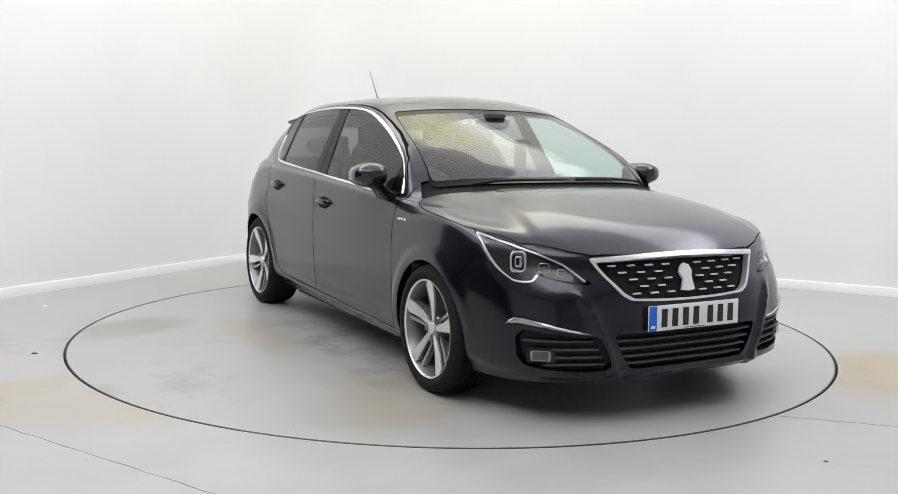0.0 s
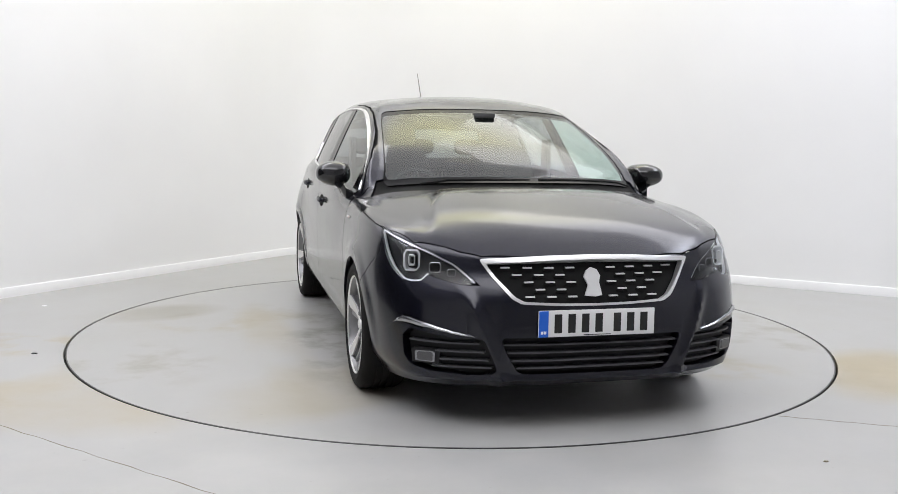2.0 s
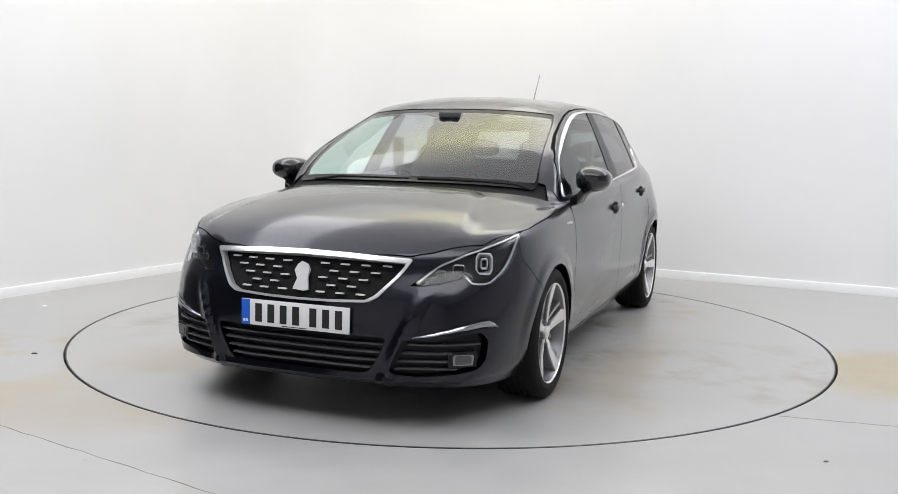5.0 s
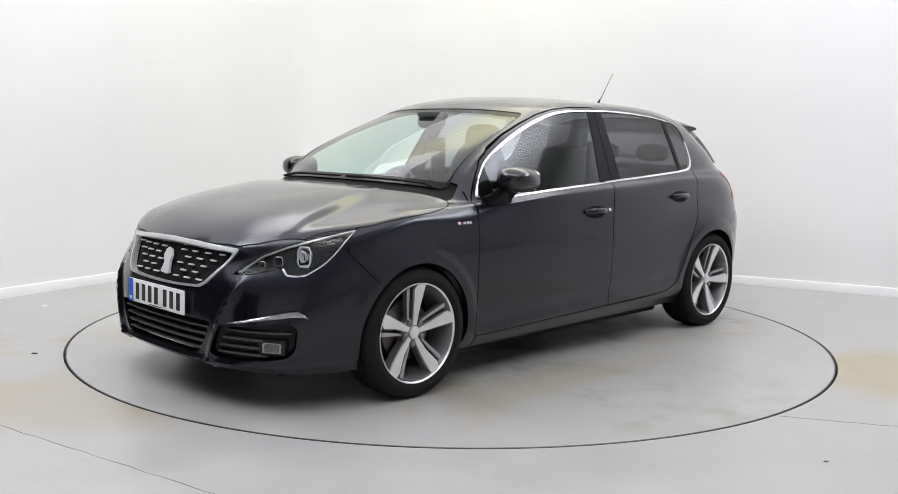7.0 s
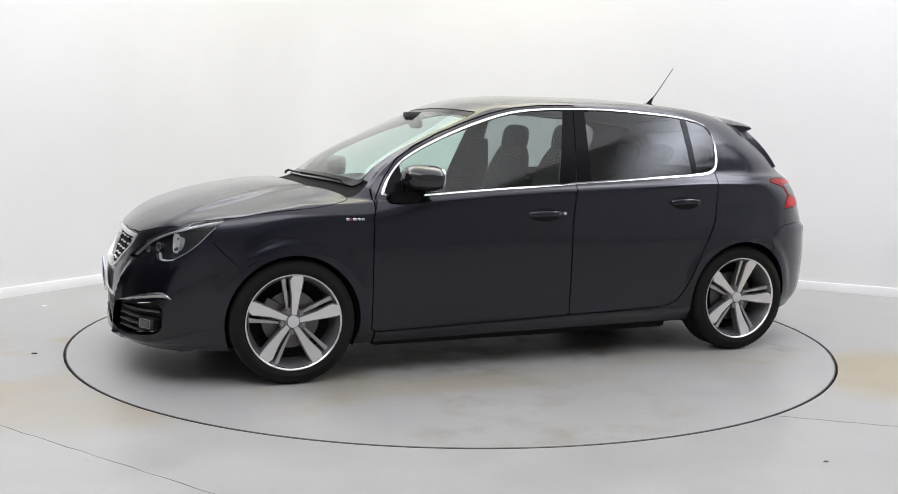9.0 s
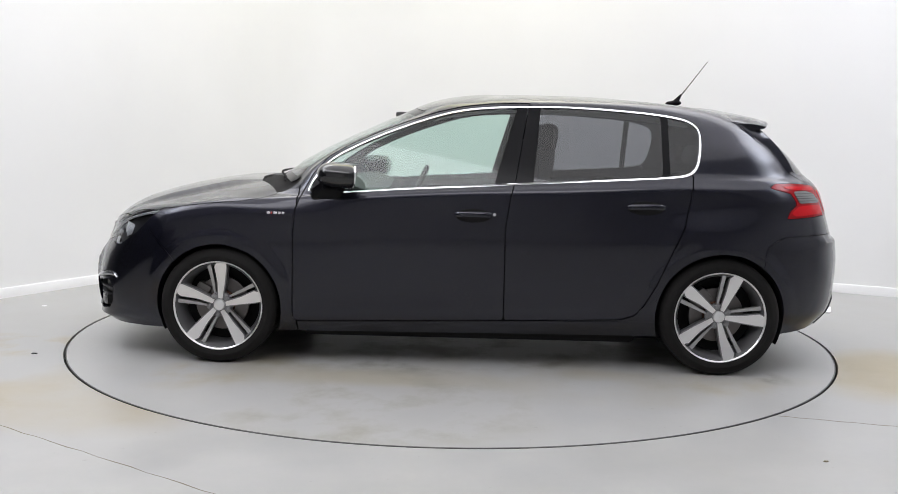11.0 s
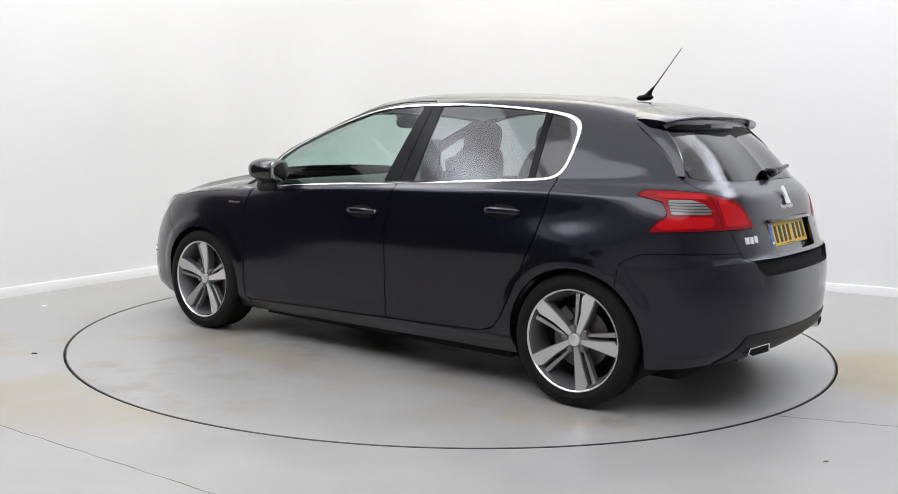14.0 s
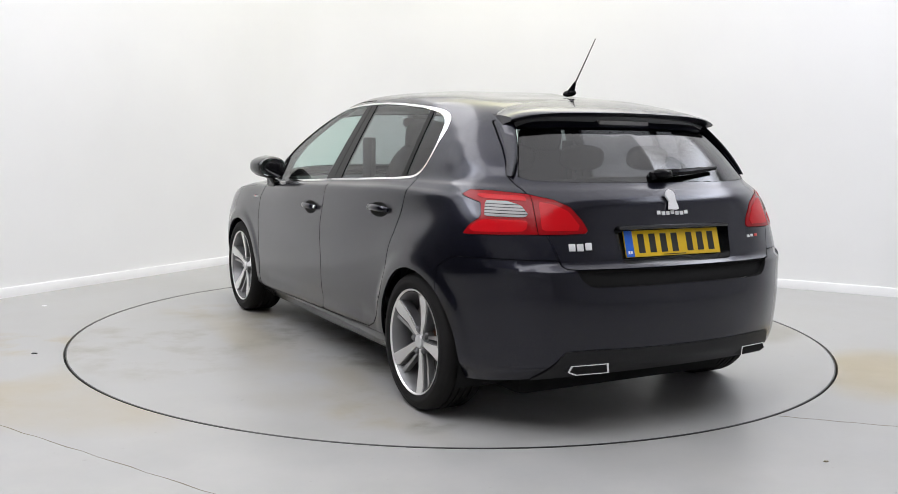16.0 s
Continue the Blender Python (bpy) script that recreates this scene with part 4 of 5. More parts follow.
def blob(bm, sx, sy, sz, m, power=2.6, seg=28, rings=16):
    """A rounded box: a superellipsoid."""
    def sp(v):
        return math.copysign(abs(v) ** (2 / power), v)
    rows = []
    for i in range(1, rings):
        a = math.pi * i / rings - math.pi / 2
        rows.append([bm.verts.new(m @ Vector((sx * sp(math.cos(a)) * sp(math.cos(2 * math.pi * j / seg)), sy * sp(math.cos(a)) * sp(math.sin(2 * math.pi * j / seg)), sz * sp(math.sin(a))))) for j in range(seg)])
    for r, s in zip(rows, rows[1:]):
        for j in range(seg):
            bm.faces.new((r[j], r[(j + 1) % seg], s[(j + 1) % seg], s[j]))
    bm.faces.new(rows[0][::-1])
    bm.faces.new(rows[-1])
    bmesh.ops.recalc_face_normals(bm, faces=bm.faces)
    return bm


# ---------- wheels ----------
def build_wheel(front):
    """A wheel about the origin whose outer face looks along +y."""
    root = new("wheel")
    bm = bmesh.new()
    prof = [(0.222, -0.095), (0.235, -0.108), (0.262, -0.1125), (0.288, -0.109), (0.304, -0.098), (0.313, -0.082)]
    prof += [(0.3165, -0.075)]
    for g in (-0.045, -0.015, 0.015, 0.045):
        prof += [(0.317, g - 0.005), (0.310, g - 0.004), (0.310, g + 0.004), (0.317, g + 0.005)]
    prof += [(0.3165, 0.080), (0.314, 0.090), (0.306, 0.102), (0.291, 0.110), (0.276, 0.1115), (0.274, 0.1128), (0.262, 0.1128), (0.260, 0.1118), (0.246, 0.110), (0.236, 0.104), (0.230, 0.095)]
    prof = [(r if r < 0.2365 else 0.2365 + (r - 0.2365) * 0.87, a) for r, a in prof]
    lathe(bm, prof, 72)
    bmesh.ops.recalc_face_normals(bm, faces=bm.faces)
    part("tyre", bm, RUBBER, root, "black road tyre")
    bm = bmesh.new()
    lathe(bm, [(0.234, 0.098), (0.2365, 0.103), (0.2360, 0.107), (0.2325, 0.107), (0.227, 0.101)], 72)
    bmesh.ops.recalc_face_normals(bm, faces=bm.faces)
    part("rim_edge", bm, ALLOY, root, "machined bright rim edge")
    bm = bmesh.new()
    lathe(bm, [(0.224, 0.102), (0.216, 0.085), (0.208, 0.04), (0.200, 0.0), (0.200, -0.09), (0.225, -0.1)], 72)
    part("rim_barrel", bm, ALLOYGREY, root, "dark grey painted rim barrel")
    # five forked spokes: a broad machined face and a slim dark one beside it
    for k in range(5):
        turn = Matrix.Rotation(2 * math.pi * k / 5, 4, "Y")
        # outlines in radius (up) and across; the face lies at y and the spoke reaches back
        def spoke(outl, back, y_of):
            bm = bmesh.new()
            top = [bm.verts.new((x, y_of(math.hypot(x, z)), z)) for x, z in outl]
            low = [bm.verts.new((x * 0.985, y_of(math.hypot(x, z)) - back, z)) for x, z in outl]
            bm.faces.new(top)
            bm.faces.new(low[::-1])
            for i in range(len(outl)):
                j = (i + 1) % len(outl)
                bm.faces.new((top[i], low[i], low[j], top[j]))
            bmesh.ops.recalc_face_normals(bm, faces=bm.faces)
            bmesh.ops.transform(bm, matrix=turn, verts=bm.verts)
            return bm
        face = lambda r: 0.073 + 0.03 * (r / 0.23) ** 2
        part("spoke", spoke([(-0.012, 0.034), (0.010, 0.034), (0.023, 0.12), (0.046, 0.200), (0.036, 0.229), (-0.014, 0.2315), (-0.0155, 0.19), (-0.0145, 0.12)], 0.006, face), ALLOY, root, "machined bright spoke face")
        part("spoke_flank", spoke([(-0.017, 0.03), (0.014, 0.03), (0.027, 0.12), (0.050, 0.200), (0.040, 0.230), (-0.019, 0.2315), (-0.021, 0.19), (-0.020, 0.12)], 0.045, lambda r: face(r) - 0.0065), ALLOYGREY, root, "dark grey spoke flank")
        part("slim_spoke", spoke([(0.026, 0.05), (0.036, 0.048), (0.060, 0.12), (0.086, 0.195), (0.088, 0.213), (0.070, 0.219), (0.066, 0.200), (0.045, 0.125)], 0.03, lambda r: face(r) - 0.014), ALLOYMID, root, "slim grey spoke")
        bm = bmesh.new()
        lathe(bm, [(0.0005, 0.086), (0.0075, 0.086), (0.0085, 0.083), (0.0135, 0.081), (0.0135, 0.06)], 12)
        bmesh.ops.recalc_face_normals(bm, faces=bm.faces)
        a = math.radians(36 + 72 * k)
        bmesh.ops.translate(bm, verts=bm.verts, vec=(math.sin(a) * 0.054, -0.002, math.cos(a) * 0.054))
        part("wheel_bolt", bm, ALLOYGREY, root, "grey wheel bolt")
    bm = bmesh.new()
    lathe(bm, [(0.066, 0.03), (0.066, 0.060), (0.060, 0.066), (0.030, 0.069)], 40)
    part("hub_face", bm, ALLOYGREY, root)
    bm = bmesh.new()
    lathe(bm, [(0.0005, 0.087), (0.018, 0.086), (0.028, 0.082), (0.031, 0.074), (0.031, 0.06)], 32)
    bmesh.ops.recalc_face_normals(bm, faces=bm.faces)
    part("centre_cap", bm, SATIN, root, "silver centre cap")
    bm = bmesh.new()
    lathe(bm, [(0.07, 0.012), (0.142, 0.012), (0.142, -0.012), (0.07, -0.012)], 48)
    bmesh.ops.recalc_face_normals(bm, faces=bm.faces)
    part("brake_disc", bm, DISCMETAL, root, "steel brake disc")
    bm = bmesh.new()
    lathe(bm, [(0.0005, 0.03), (0.07, 0.03), (0.075, 0.0), (0.075, -0.04)], 32)
    bmesh.ops.recalc_face_normals(bm, faces=bm.faces)
    part("brake_hub", bm, RUST, root, "brown rusted hub")
    bm = bmesh.new()
    box(bm, -0.05, 0.05, -0.03, 0.035, 0.085, 0.16, 0.012, Matrix.Rotation(radians(70 if front else -70), 4, "Y"))
    part("brake_caliper", bm, DISCMETAL, root, "grey brake caliper")
    bm = bmesh.new()
    lathe(bm, [(0.0005, -0.03), (0.2, -0.03), (0.2, -0.1)], 32)
    part("backing_plate", bm, INNER, root, "black backing plate")
    return root


def place_wheel(w, x, y, spin):
    w.parent = car
    side = pose(0, 0, 0) if y > 0 else pose(0, 0, 0, 0, 0, 180)
    w.matrix_basis = pose(x, y, 0.3065) @ side @ Matrix.Rotation(radians(spin), 4, "Y")


wheel_f = build_wheel(True)
for i, (x, y, spin) in enumerate([(1.312, 0.785, -8), (-1.31, 0.785, -25), (1.312, -0.785, -8), (-1.31, -0.785, 20)]):
    w = wheel_f if i == 0 else copy_thing(wheel_f, pose(0, 0, 0))
    place_wheel(w, x, y, spin)

# wheel-arch liners and lips
for ax, (ar, az) in ARCH.items():
    def liner(bm):
        n, rows = 40, []
        for i in range(n + 1):
            a = radians(-25 + 230 * i / n)
            rows.append([bm.verts.new((ax + math.cos(a) * (ar - 0.001), yy, az + math.sin(a) * (ar - 0.001))) for yy in (0.44, 0.66, 0.848)])
        for r, s in zip(rows, rows[1:]):
            for j in range(2):
                bm.faces.new((r[j], r[j + 1], s[j + 1], s[j]))
        bm.faces.new([r[0] for r in rows])
        return bm
    sided("wheel_arch_liner", liner, INNER, label="black wheel-arch liner")

bm = bmesh.new()
box(bm, -1.55, 1.9, -0.66, 0.66, 0.205, 0.30, 0.03)
box(bm, -1.88, -1.5, -0.60, 0.60, 0.27, 0.36, 0.03)
box(bm, -0.90, 0.88, -0.75, 0.75, 0.130, 0.30, 0.03)
box(bm, -1.7, 1.85, -0.58, 0.58, 0.118, 0.25, 0.04)
box(bm, 1.1, 1.5, -0.6, 0.6, 0.15, 0.25, 0.03)
tube(bm, [(0.3, 0.1, 0.16), (-1.0, 0.15, 0.16), (-1.5, 0.35, 0.2), (-1.9, 0.42, 0.25)], 0.03)
part("underbody", bm, INNER, car, "dark underbody and exhaust pipe")


# ---------- nose ----------
part("grille_frame", skin_mesh(GRILLE_FRAME, lift=0.006, rim=0.03, both=True), SATIN, front_bumper, "satin chrome grille surround")
grille_back = part("grille", skin_mesh(GRILLE_MESH, lift=-0.030, rim=0, both=True), INNER, front_bumper, "black chequered grille with chrome dashes")
for r in range(5):
    z = 0.674 - r * 0.029
    half = 0.415 - (0.690 - z) * 0.72
    n = int(half / 0.078) + 1
    for i in range(-n, n + 1):
        y = (i + 0.5 * (r % 2)) * 0.092
        if abs(y) > half - 0.035 or abs(y) < 0.055:
            continue
        p, nn = spot(abs(y), z, "nose")
        p = Vector((p.x, y, z))
        bm = bmesh.new()
        box(bm, p.x - 0.026, p.x - 0.014, y - 0.020, y + 0.020, z - 0.003, z + 0.003, 0.0015)
        part("grille_dash", bm, DASHSILVER, grille_back)
        bm = bmesh.new()
        box(bm, p.x - 0.040, p.x - 0.020, y - 0.026, y + 0.026, z - 0.0145, z - 0.004, 0.003)
        part("grille_cell", bm, INNER, grille_back)


def emblem(bm, p, n, h, depth):
    """A plain slanting crest."""
    q = [(-.06, .50), (.16, .42), (.27, .22), (.22, -.02), (.30, -.46), (.10, -.50), (-.30, -.46), (-.17, -.10), (-.31, .18), (-.20, .40)]
    prism(bm, [(x * h, y * h) for x, y in q], depth, frame_at(p, n))
    bmesh.ops.recalc_face_normals(bm, faces=bm.faces)
    return bm


part("front_emblem", emblem(bmesh.new(), Vector((2.082, 0, 0.615)), Vector((1, 0, 0.28)).normalized(), 0.125, 0.012), DASHSILVER, front_bumper, "satin silver emblem")
bm = bmesh.new()
for k in range(7):
    box(bm, 2.058, 2.0605, -0.066 + k * 0.020, -0.054 + k * 0.020, 0.7085, 0.7155)
part("maker_mark", bm, ALLOYGREY, front_bumper, "small engraved grey marks on the grille surround")


def slat(bm, w0, w1, z, drop, lift, high):
    """A slat along the skin between two ways round the nose."""
    A = np.array(skin.P[:skin_rows])
    pts = []
    for w in np.linspace(w0, w1, 18):
        d = np.abs(A[:, 3] - abs(w)) * 0.6 + np.abs(A[:, 2] - z)
        i = d[A[:, 0] > 1.3].argmin()
        q = A[A[:, 0] > 1.3][i]
        nn = np.array(skin.N[:skin_rows])[A[:, 0] > 1.3][i]
        s = 1 if w >= 0 else -1
        pts.append((Vector((q[0], s * abs(q[1]), z)), Vector((nn[0], s * nn[1], 0)).normalized()))
    rows = [[bm.verts.new(p + n * (lift + a) + Vector((0, 0, b))) for a, b in ((0, -high), (0, high * 0.6), (-0.012, high), (-0.035, high), (-0.035, -high))] for p, n in pts]
    for r, s in zip(rows, rows[1:]):
        for j in range(5):
            bm.faces.new((r[j], s[j], s[(j + 1) % 5], r[(j + 1) % 5]))
    bm.faces.new(rows[0])
    bm.faces.new(rows[-1][::-1])
    bmesh.ops.recalc_face_normals(bm, faces=bm.faces)
    return bm


skin_rows = len(skin.P)
for z, half in ((0.362, 0.392), (0.328, 0.375), (0.294, 0.356), (0.262, 0.338)):
    part("intake_slat", slat(bmesh.new(), -half, half, z, 0, -0.012, 0.0038), SLAT, front_bumper, "black plastic intake slat")
for z, w0, w1 in ((0.366, 0.50, 0.81), (0.330, 0.48, 0.68), (0.296, 0.468, 0.66), (0.264, 0.458, 0.70)):
    sided("side_intake_slat", lambda bm: slat(bm, w0, w1, z, 0, -0.014, 0.0038), SLAT, (front_bumper, front_bumper), "black plastic intake slat")
pair("side_intake_backing", SIDE_INTAKE, PLASTIC, (front_bumper, front_bumper), "black intake backing", lift=-0.04, rim=0)
middle("intake_backing", INTAKE, PLASTIC, front_bumper, "black intake backing", lift=-0.05, rim=0)
pair("daytime_lamp_seat", RUNLAMP, LAMPDARK, (front_bumper, front_bumper), "dark seat of the daytime lamp", lift=-0.004, rim=0)


def run_blade(bm):
    """A tapering blade along the bumper's corner."""
    A = np.array(skin.P[:skin_rows])
    ok = A[:, 0] > 1.3
    rows = []
    for w in np.linspace(0.515, 0.884, 30):
        z = float(np.interp(w, [.512, .586, .70, .80, .835, .887], [.398, .4065, .432, .4495, .450, .431]))
        h = float(np.interp(w, [.512, .586, .70, .80, .835, .887], [.002, .006, .009, .012, .012, .002]))
        d = np.where(ok, np.hypot(A[:, 3] - w, A[:, 2] - z), 9)
        i = d.argsort()[:10]
        k = 1 / (d[i] + 2e-3)
        q = (A[i] * k[:, None]).sum(0) / k.sum()
        nn = (np.array([skin.N[j] for j in i]) * k[:, None]).sum(0)
        p, n = Vector((q[0], q[1], z)), Vector((nn[0], nn[1], 0)).normalized()
        rows.append([bm.verts.new(p + n * a + Vector((0, 0, b))) for a, b in ((-.02, -h), (.004, -h), (.009, -h * .5), (.010, h * .3), (.006, h), (-.02, h))])
    for r, s in zip(rows, rows[1:]):
        for j in range(6):
            bm.faces.new((r[j], s[j], s[(j + 1) % 6], r[(j + 1) % 6]))
    bm.faces.new(rows[0])
    bm.faces.new(rows[-1][::-1])
    bmesh.ops.recalc_face_normals(bm, faces=bm.faces)
    return bm


sided("daytime_lamp", run_blade, RUNSILVER, (front_bumper, front_bumper), "chrome-edged daytime running lamp")


def fog_box(grow, d0, d1):
    def make(bm):
        p, n = spot(0.705, 0.302, "nose")
        n = Vector((n.x, n.y * 0.75, 0)).normalized()
        m = frame_at(p, n)
        q = [(-.052, -.026), (.045, -.024), (.050, .020), (.042, .027), (-.042, .027), (-.054, .018)]
        prism(bm, [(x * grow, y * grow) for x, y in q], d1 - d0, m @ Matrix.Translation((0, 0, d0)))
        bmesh.ops.recalc_face_normals(bm, faces=bm.faces)
        return bm
    return make


sided("fog_lamp_housing", fog_box(1.2, -0.05, -0.012), PLASTIC, (front_bumper, front_bumper), "black fog lamp housing")
fogs = sided("fog_lamp", fog_box(0.86, -0.03, -0.006), TUBEGREY, (front_bumper, front_bumper), "chrome-rimmed fog lamp")
sided("fog_lens", fog_box(0.66, -0.01, -0.003), FOGGLASS, fogs, "clear fog lamp lens")

# headlamps: a black bowl, a bright blade round the edge, square lamp tubes, and a clear lens
lamps = pair("headlamp", HEADLAMP, LAMPDARK, label="clear headlamp with bright light-guide and black bowl", lift=-0.035, rim=0)
for ob in pair("headlamp_lens", HEADLAMP, LENS, lamps, "clear lamp lens", lift=0.001, rim=0.004):
    ob.visible_shadow = False
keep, skin.faces = skin.faces, HEADLAMP
lamp_edge = outline([(.487, .604), (.535, .648), (.586, .688), (.69, .736), (.802, .771), (.90, .793), (.985, .808), (1.03, .812), (.975, .735), (.935, .69), (.892, .652), (.83, .612), (.785, .607), (.735, .612),
                      (.70, .640), (.665, .628), (.60, .611), (.54, .603)], W, Z)
skin.cut(lambda p: lamp_edge(p) + 0.008, None, 0.0)
BLADE, skin.faces = skin.faces, keep
upper = [f for f in BLADE if np.mean([skin.P[i][3] for i in f]) > 0.70 or np.mean([skin.P[i][2] for i in f]) > 0.655 - (0.70 - np.mean([skin.P[i][3] for i in f])) * 0.2]
pair("light_guide", upper, REFLECTOR, lamps, "bright chrome light-guide blade", lift=-0.012, rim=0.012)


def lamp_tube(y, z, sx, sz, back):
    def make(bm):
        p, n = spot(y, z, "nose")
        n = Vector((1, 0.35, 0.1)).normalized()
        m = frame_at(p - n * back, n)
        q = [(-sx, -sz * .6), (-sx * .7, -sz), (sx * .7, -sz), (sx, -sz * .6), (sx, sz * .6), (sx * .7, sz), (-sx * .7, sz), (-sx, sz * .6)]
        a = [bm.verts.new(m @ Vector((u, v, 0))) for u, v in q]
        c = [bm.verts.new(m @ Vector((u * .84, v * .86, 0.002))) for u, v in q]
        d = [bm.verts.new(m @ Vector((u * .5, v * .5, -0.04))) for u, v in q]
        for i in range(8):
            j = (i + 1) % 8
            bm.faces.new((a[i], a[j], c[j], c[i]))
            bm.faces.new((c[i], c[j], d[j], d[i]))
        bm.faces.new(d)
        bmesh.ops.recalc_face_normals(bm, faces=bm.faces)
        return bm
    return make


sided("main_beam_tube", lamp_tube(0.735, 0.690, 0.036, 0.046, 0.018), REFLECTOR, lamps, "square bright lamp tube")
sided("lamp_prism", lamp_tube(0.735, 0.690, 0.015, 0.024, 0.012), DASHSILVER, lamps, "bright lamp prism")
sided("dip_beam_tube", lamp_tube(0.650, 0.668, 0.026, 0.022, 0.016), TUBEGREY, lamps, "square bright lamp tube")
sided("indicator_tube", lamp_tube(0.590, 0.648, 0.020, 0.016, 0.014), TUBEGREY, lamps, "small bright lamp tube")


# ---------- number plates: the characters are plain bars ----------
def number_plate(name, face, x, z, lean, sign, parent, label):
    m = pose(x, 0, z) @ Matrix.Rotation(radians(90 * sign), 4, "Z") @ Matrix.Rotation(radians(90 - lean), 4, "X")
    bm = bmesh.new()
    box(bm, -0.26, 0.26, -0.0555, 0.0555, -0.004, 0.004, 0.003, m)
    plate = part(name, bm, face, parent, label)
    bm = bmesh.new()
    box(bm, -0.259, -0.218, -0.0545, 0.0545, 0.003, 0.0055, 0, m)
    part("plate_band", bm, PLATEB, plate, "blue band at the plate's end")
    for k in range(7):
        u = -0.196 + k * 0.0605 + (0.022 if k > 3 else 0)
        bm = bmesh.new()
        box(bm, u + 0.005, u + 0.038, -0.0395, 0.0395, 0.003, 0.0052, 0, m)
        part("plate_bar", bm, INKBLACK, plate)
    bm = bmesh.new()
    box(bm, -0.06, 0.06, -0.051, -0.048, 0.003, 0.005, 0, m)
    part("maker_line", bm, INKBLACK, plate)
    for k in range(2):
        bm = bmesh.new()
        box(bm, -0.250 + k * 0.013, -0.240 + k * 0.013, -0.042, -0.030, 0.004, 0.0062, 0, m)
        part("band_mark", bm, WHITEINK, plate)
    return plate


number_plate("front_number_plate", PLATEW, 2.152, 0.455, 1, 1, front_bumper, "white front number plate with black bars")
number_plate("rear_number_plate", PLATEY, -1.966, 0.789, 17, -1, tailgate, "yellow rear number plate with black bars")

# ---------- flanks ----------
def handle_bar(x, z):
    def make(bm):
        p, n = spot(x, z)
        m = frame_at(p, n)
        pts = [(-.098, 0, .004), (-.085, 0, .018), (-.05, .001, .027), (0, .002, .029), (.05, .001, .027), (.085, 0, .018), (.098, 0, .004)]
        rows = []
        for u, v, d in pts:
            k = 0.0145 if abs(u) < .09 else .010
            rows.append([bm.verts.new(m @ Vector((u, v + k * math.sin(a), d + 0.007 * math.cos(a)))) for a in [2 * math.pi * i / 10 for i in range(10)]])
        for r, s in zip(rows, rows[1:]):
            for i in range(10):
                bm.faces.new((r[i], r[(i + 1) % 10], s[(i + 1) % 10], s[i]))
        bm.faces.new(rows[0])
        bm.faces.new(rows[-1])
        bmesh.ops.recalc_face_normals(bm, faces=bm.faces)
        return bm
    return make


# flat black oval in place of the shaded hollow behind a handle
def handle_shade(x, z):
    def make(bm):
        p, n = spot(x, z)
        m = frame_at(p, n)
        n1, rows = 28, []
        for r, d in ((1.0, 0.0012), (0.97, 0.0018), (0.9, 0.0015), (0.1, 0.001)):
            rows.append([bm.verts.new(m @ Vector((0.094 * r * math.cos(a), 0.036 * r * math.sin(a) - 0.004, d))) for a in [2 * math.pi * i / n1 for i in range(n1)]])
        for r, s in zip(rows, rows[1:]):
            for i in range(n1):
                bm.faces.new((r[i], r[(i + 1) % n1], s[(i + 1) % n1], s[i]))
        bm.faces.new(rows[-1])
        bmesh.ops.recalc_face_normals(bm, faces=bm.faces)
        return bm
    return make


for x, z, doors in ((-.022, .815, doors_f), (-.908, .868, doors_r)):
    sided("recess_shade", handle_shade(x, z), INNER, doors, "flat dark oval as shade of the handle recess")
    sided("door_handle", handle_bar(x, z), PAINT, doors, "body-coloured door handle")
p, n = spot(-.128, .817)
bm = bmesh.new()
lathe(bm, [(0.0005, 0.004), (0.008, 0.004), (0.010, 0.0)], 16, "Z")
bmesh.ops.transform(bm, matrix=frame_at(p + n * 0.022, n), verts=bm.verts)
part("key_cylinder", bm, CHROME, doors_f[0], "bright key cylinder")


def badge(u0, u1):
    def make(bm):
        p, n = spot(1.005, .800)
        box(bm, u0, u1, -0.006, 0.006, 0.0, 0.003, 0.001, frame_at(p, n))
        return bm
    return make


for i, (u0, u1, mat) in enumerate(((-.048, -.030, CHROME), (-.027, -.020, REDINK), (-.013, .006, CHROME), (.012, .026, CHROME), (.030, .044, CHROME))):
    sided("wing_badge_bar", badge(u0, u1), mat, label="small chrome and red badge bars")


def mirror_shell(bm):
    m = pose(.660, .913, 1.004, 0, -3, 8)
    blob(bm, .122, .094, .068, m, 2.7)
    for v in bm.verts:
        q = m.inverted() @ v.co
        if q.x < -0.062:
            q.x = -0.062 + (q.x + 0.062) * 0.25
        k = 1 - 0.24 * max(0, q.y / .094)
        q.z *= k
        v.co = m @ q
    return bm


mirrors = sided("door_mirror", mirror_shell, GLOSSBLACK, doors_f, "gloss black door mirror housing")


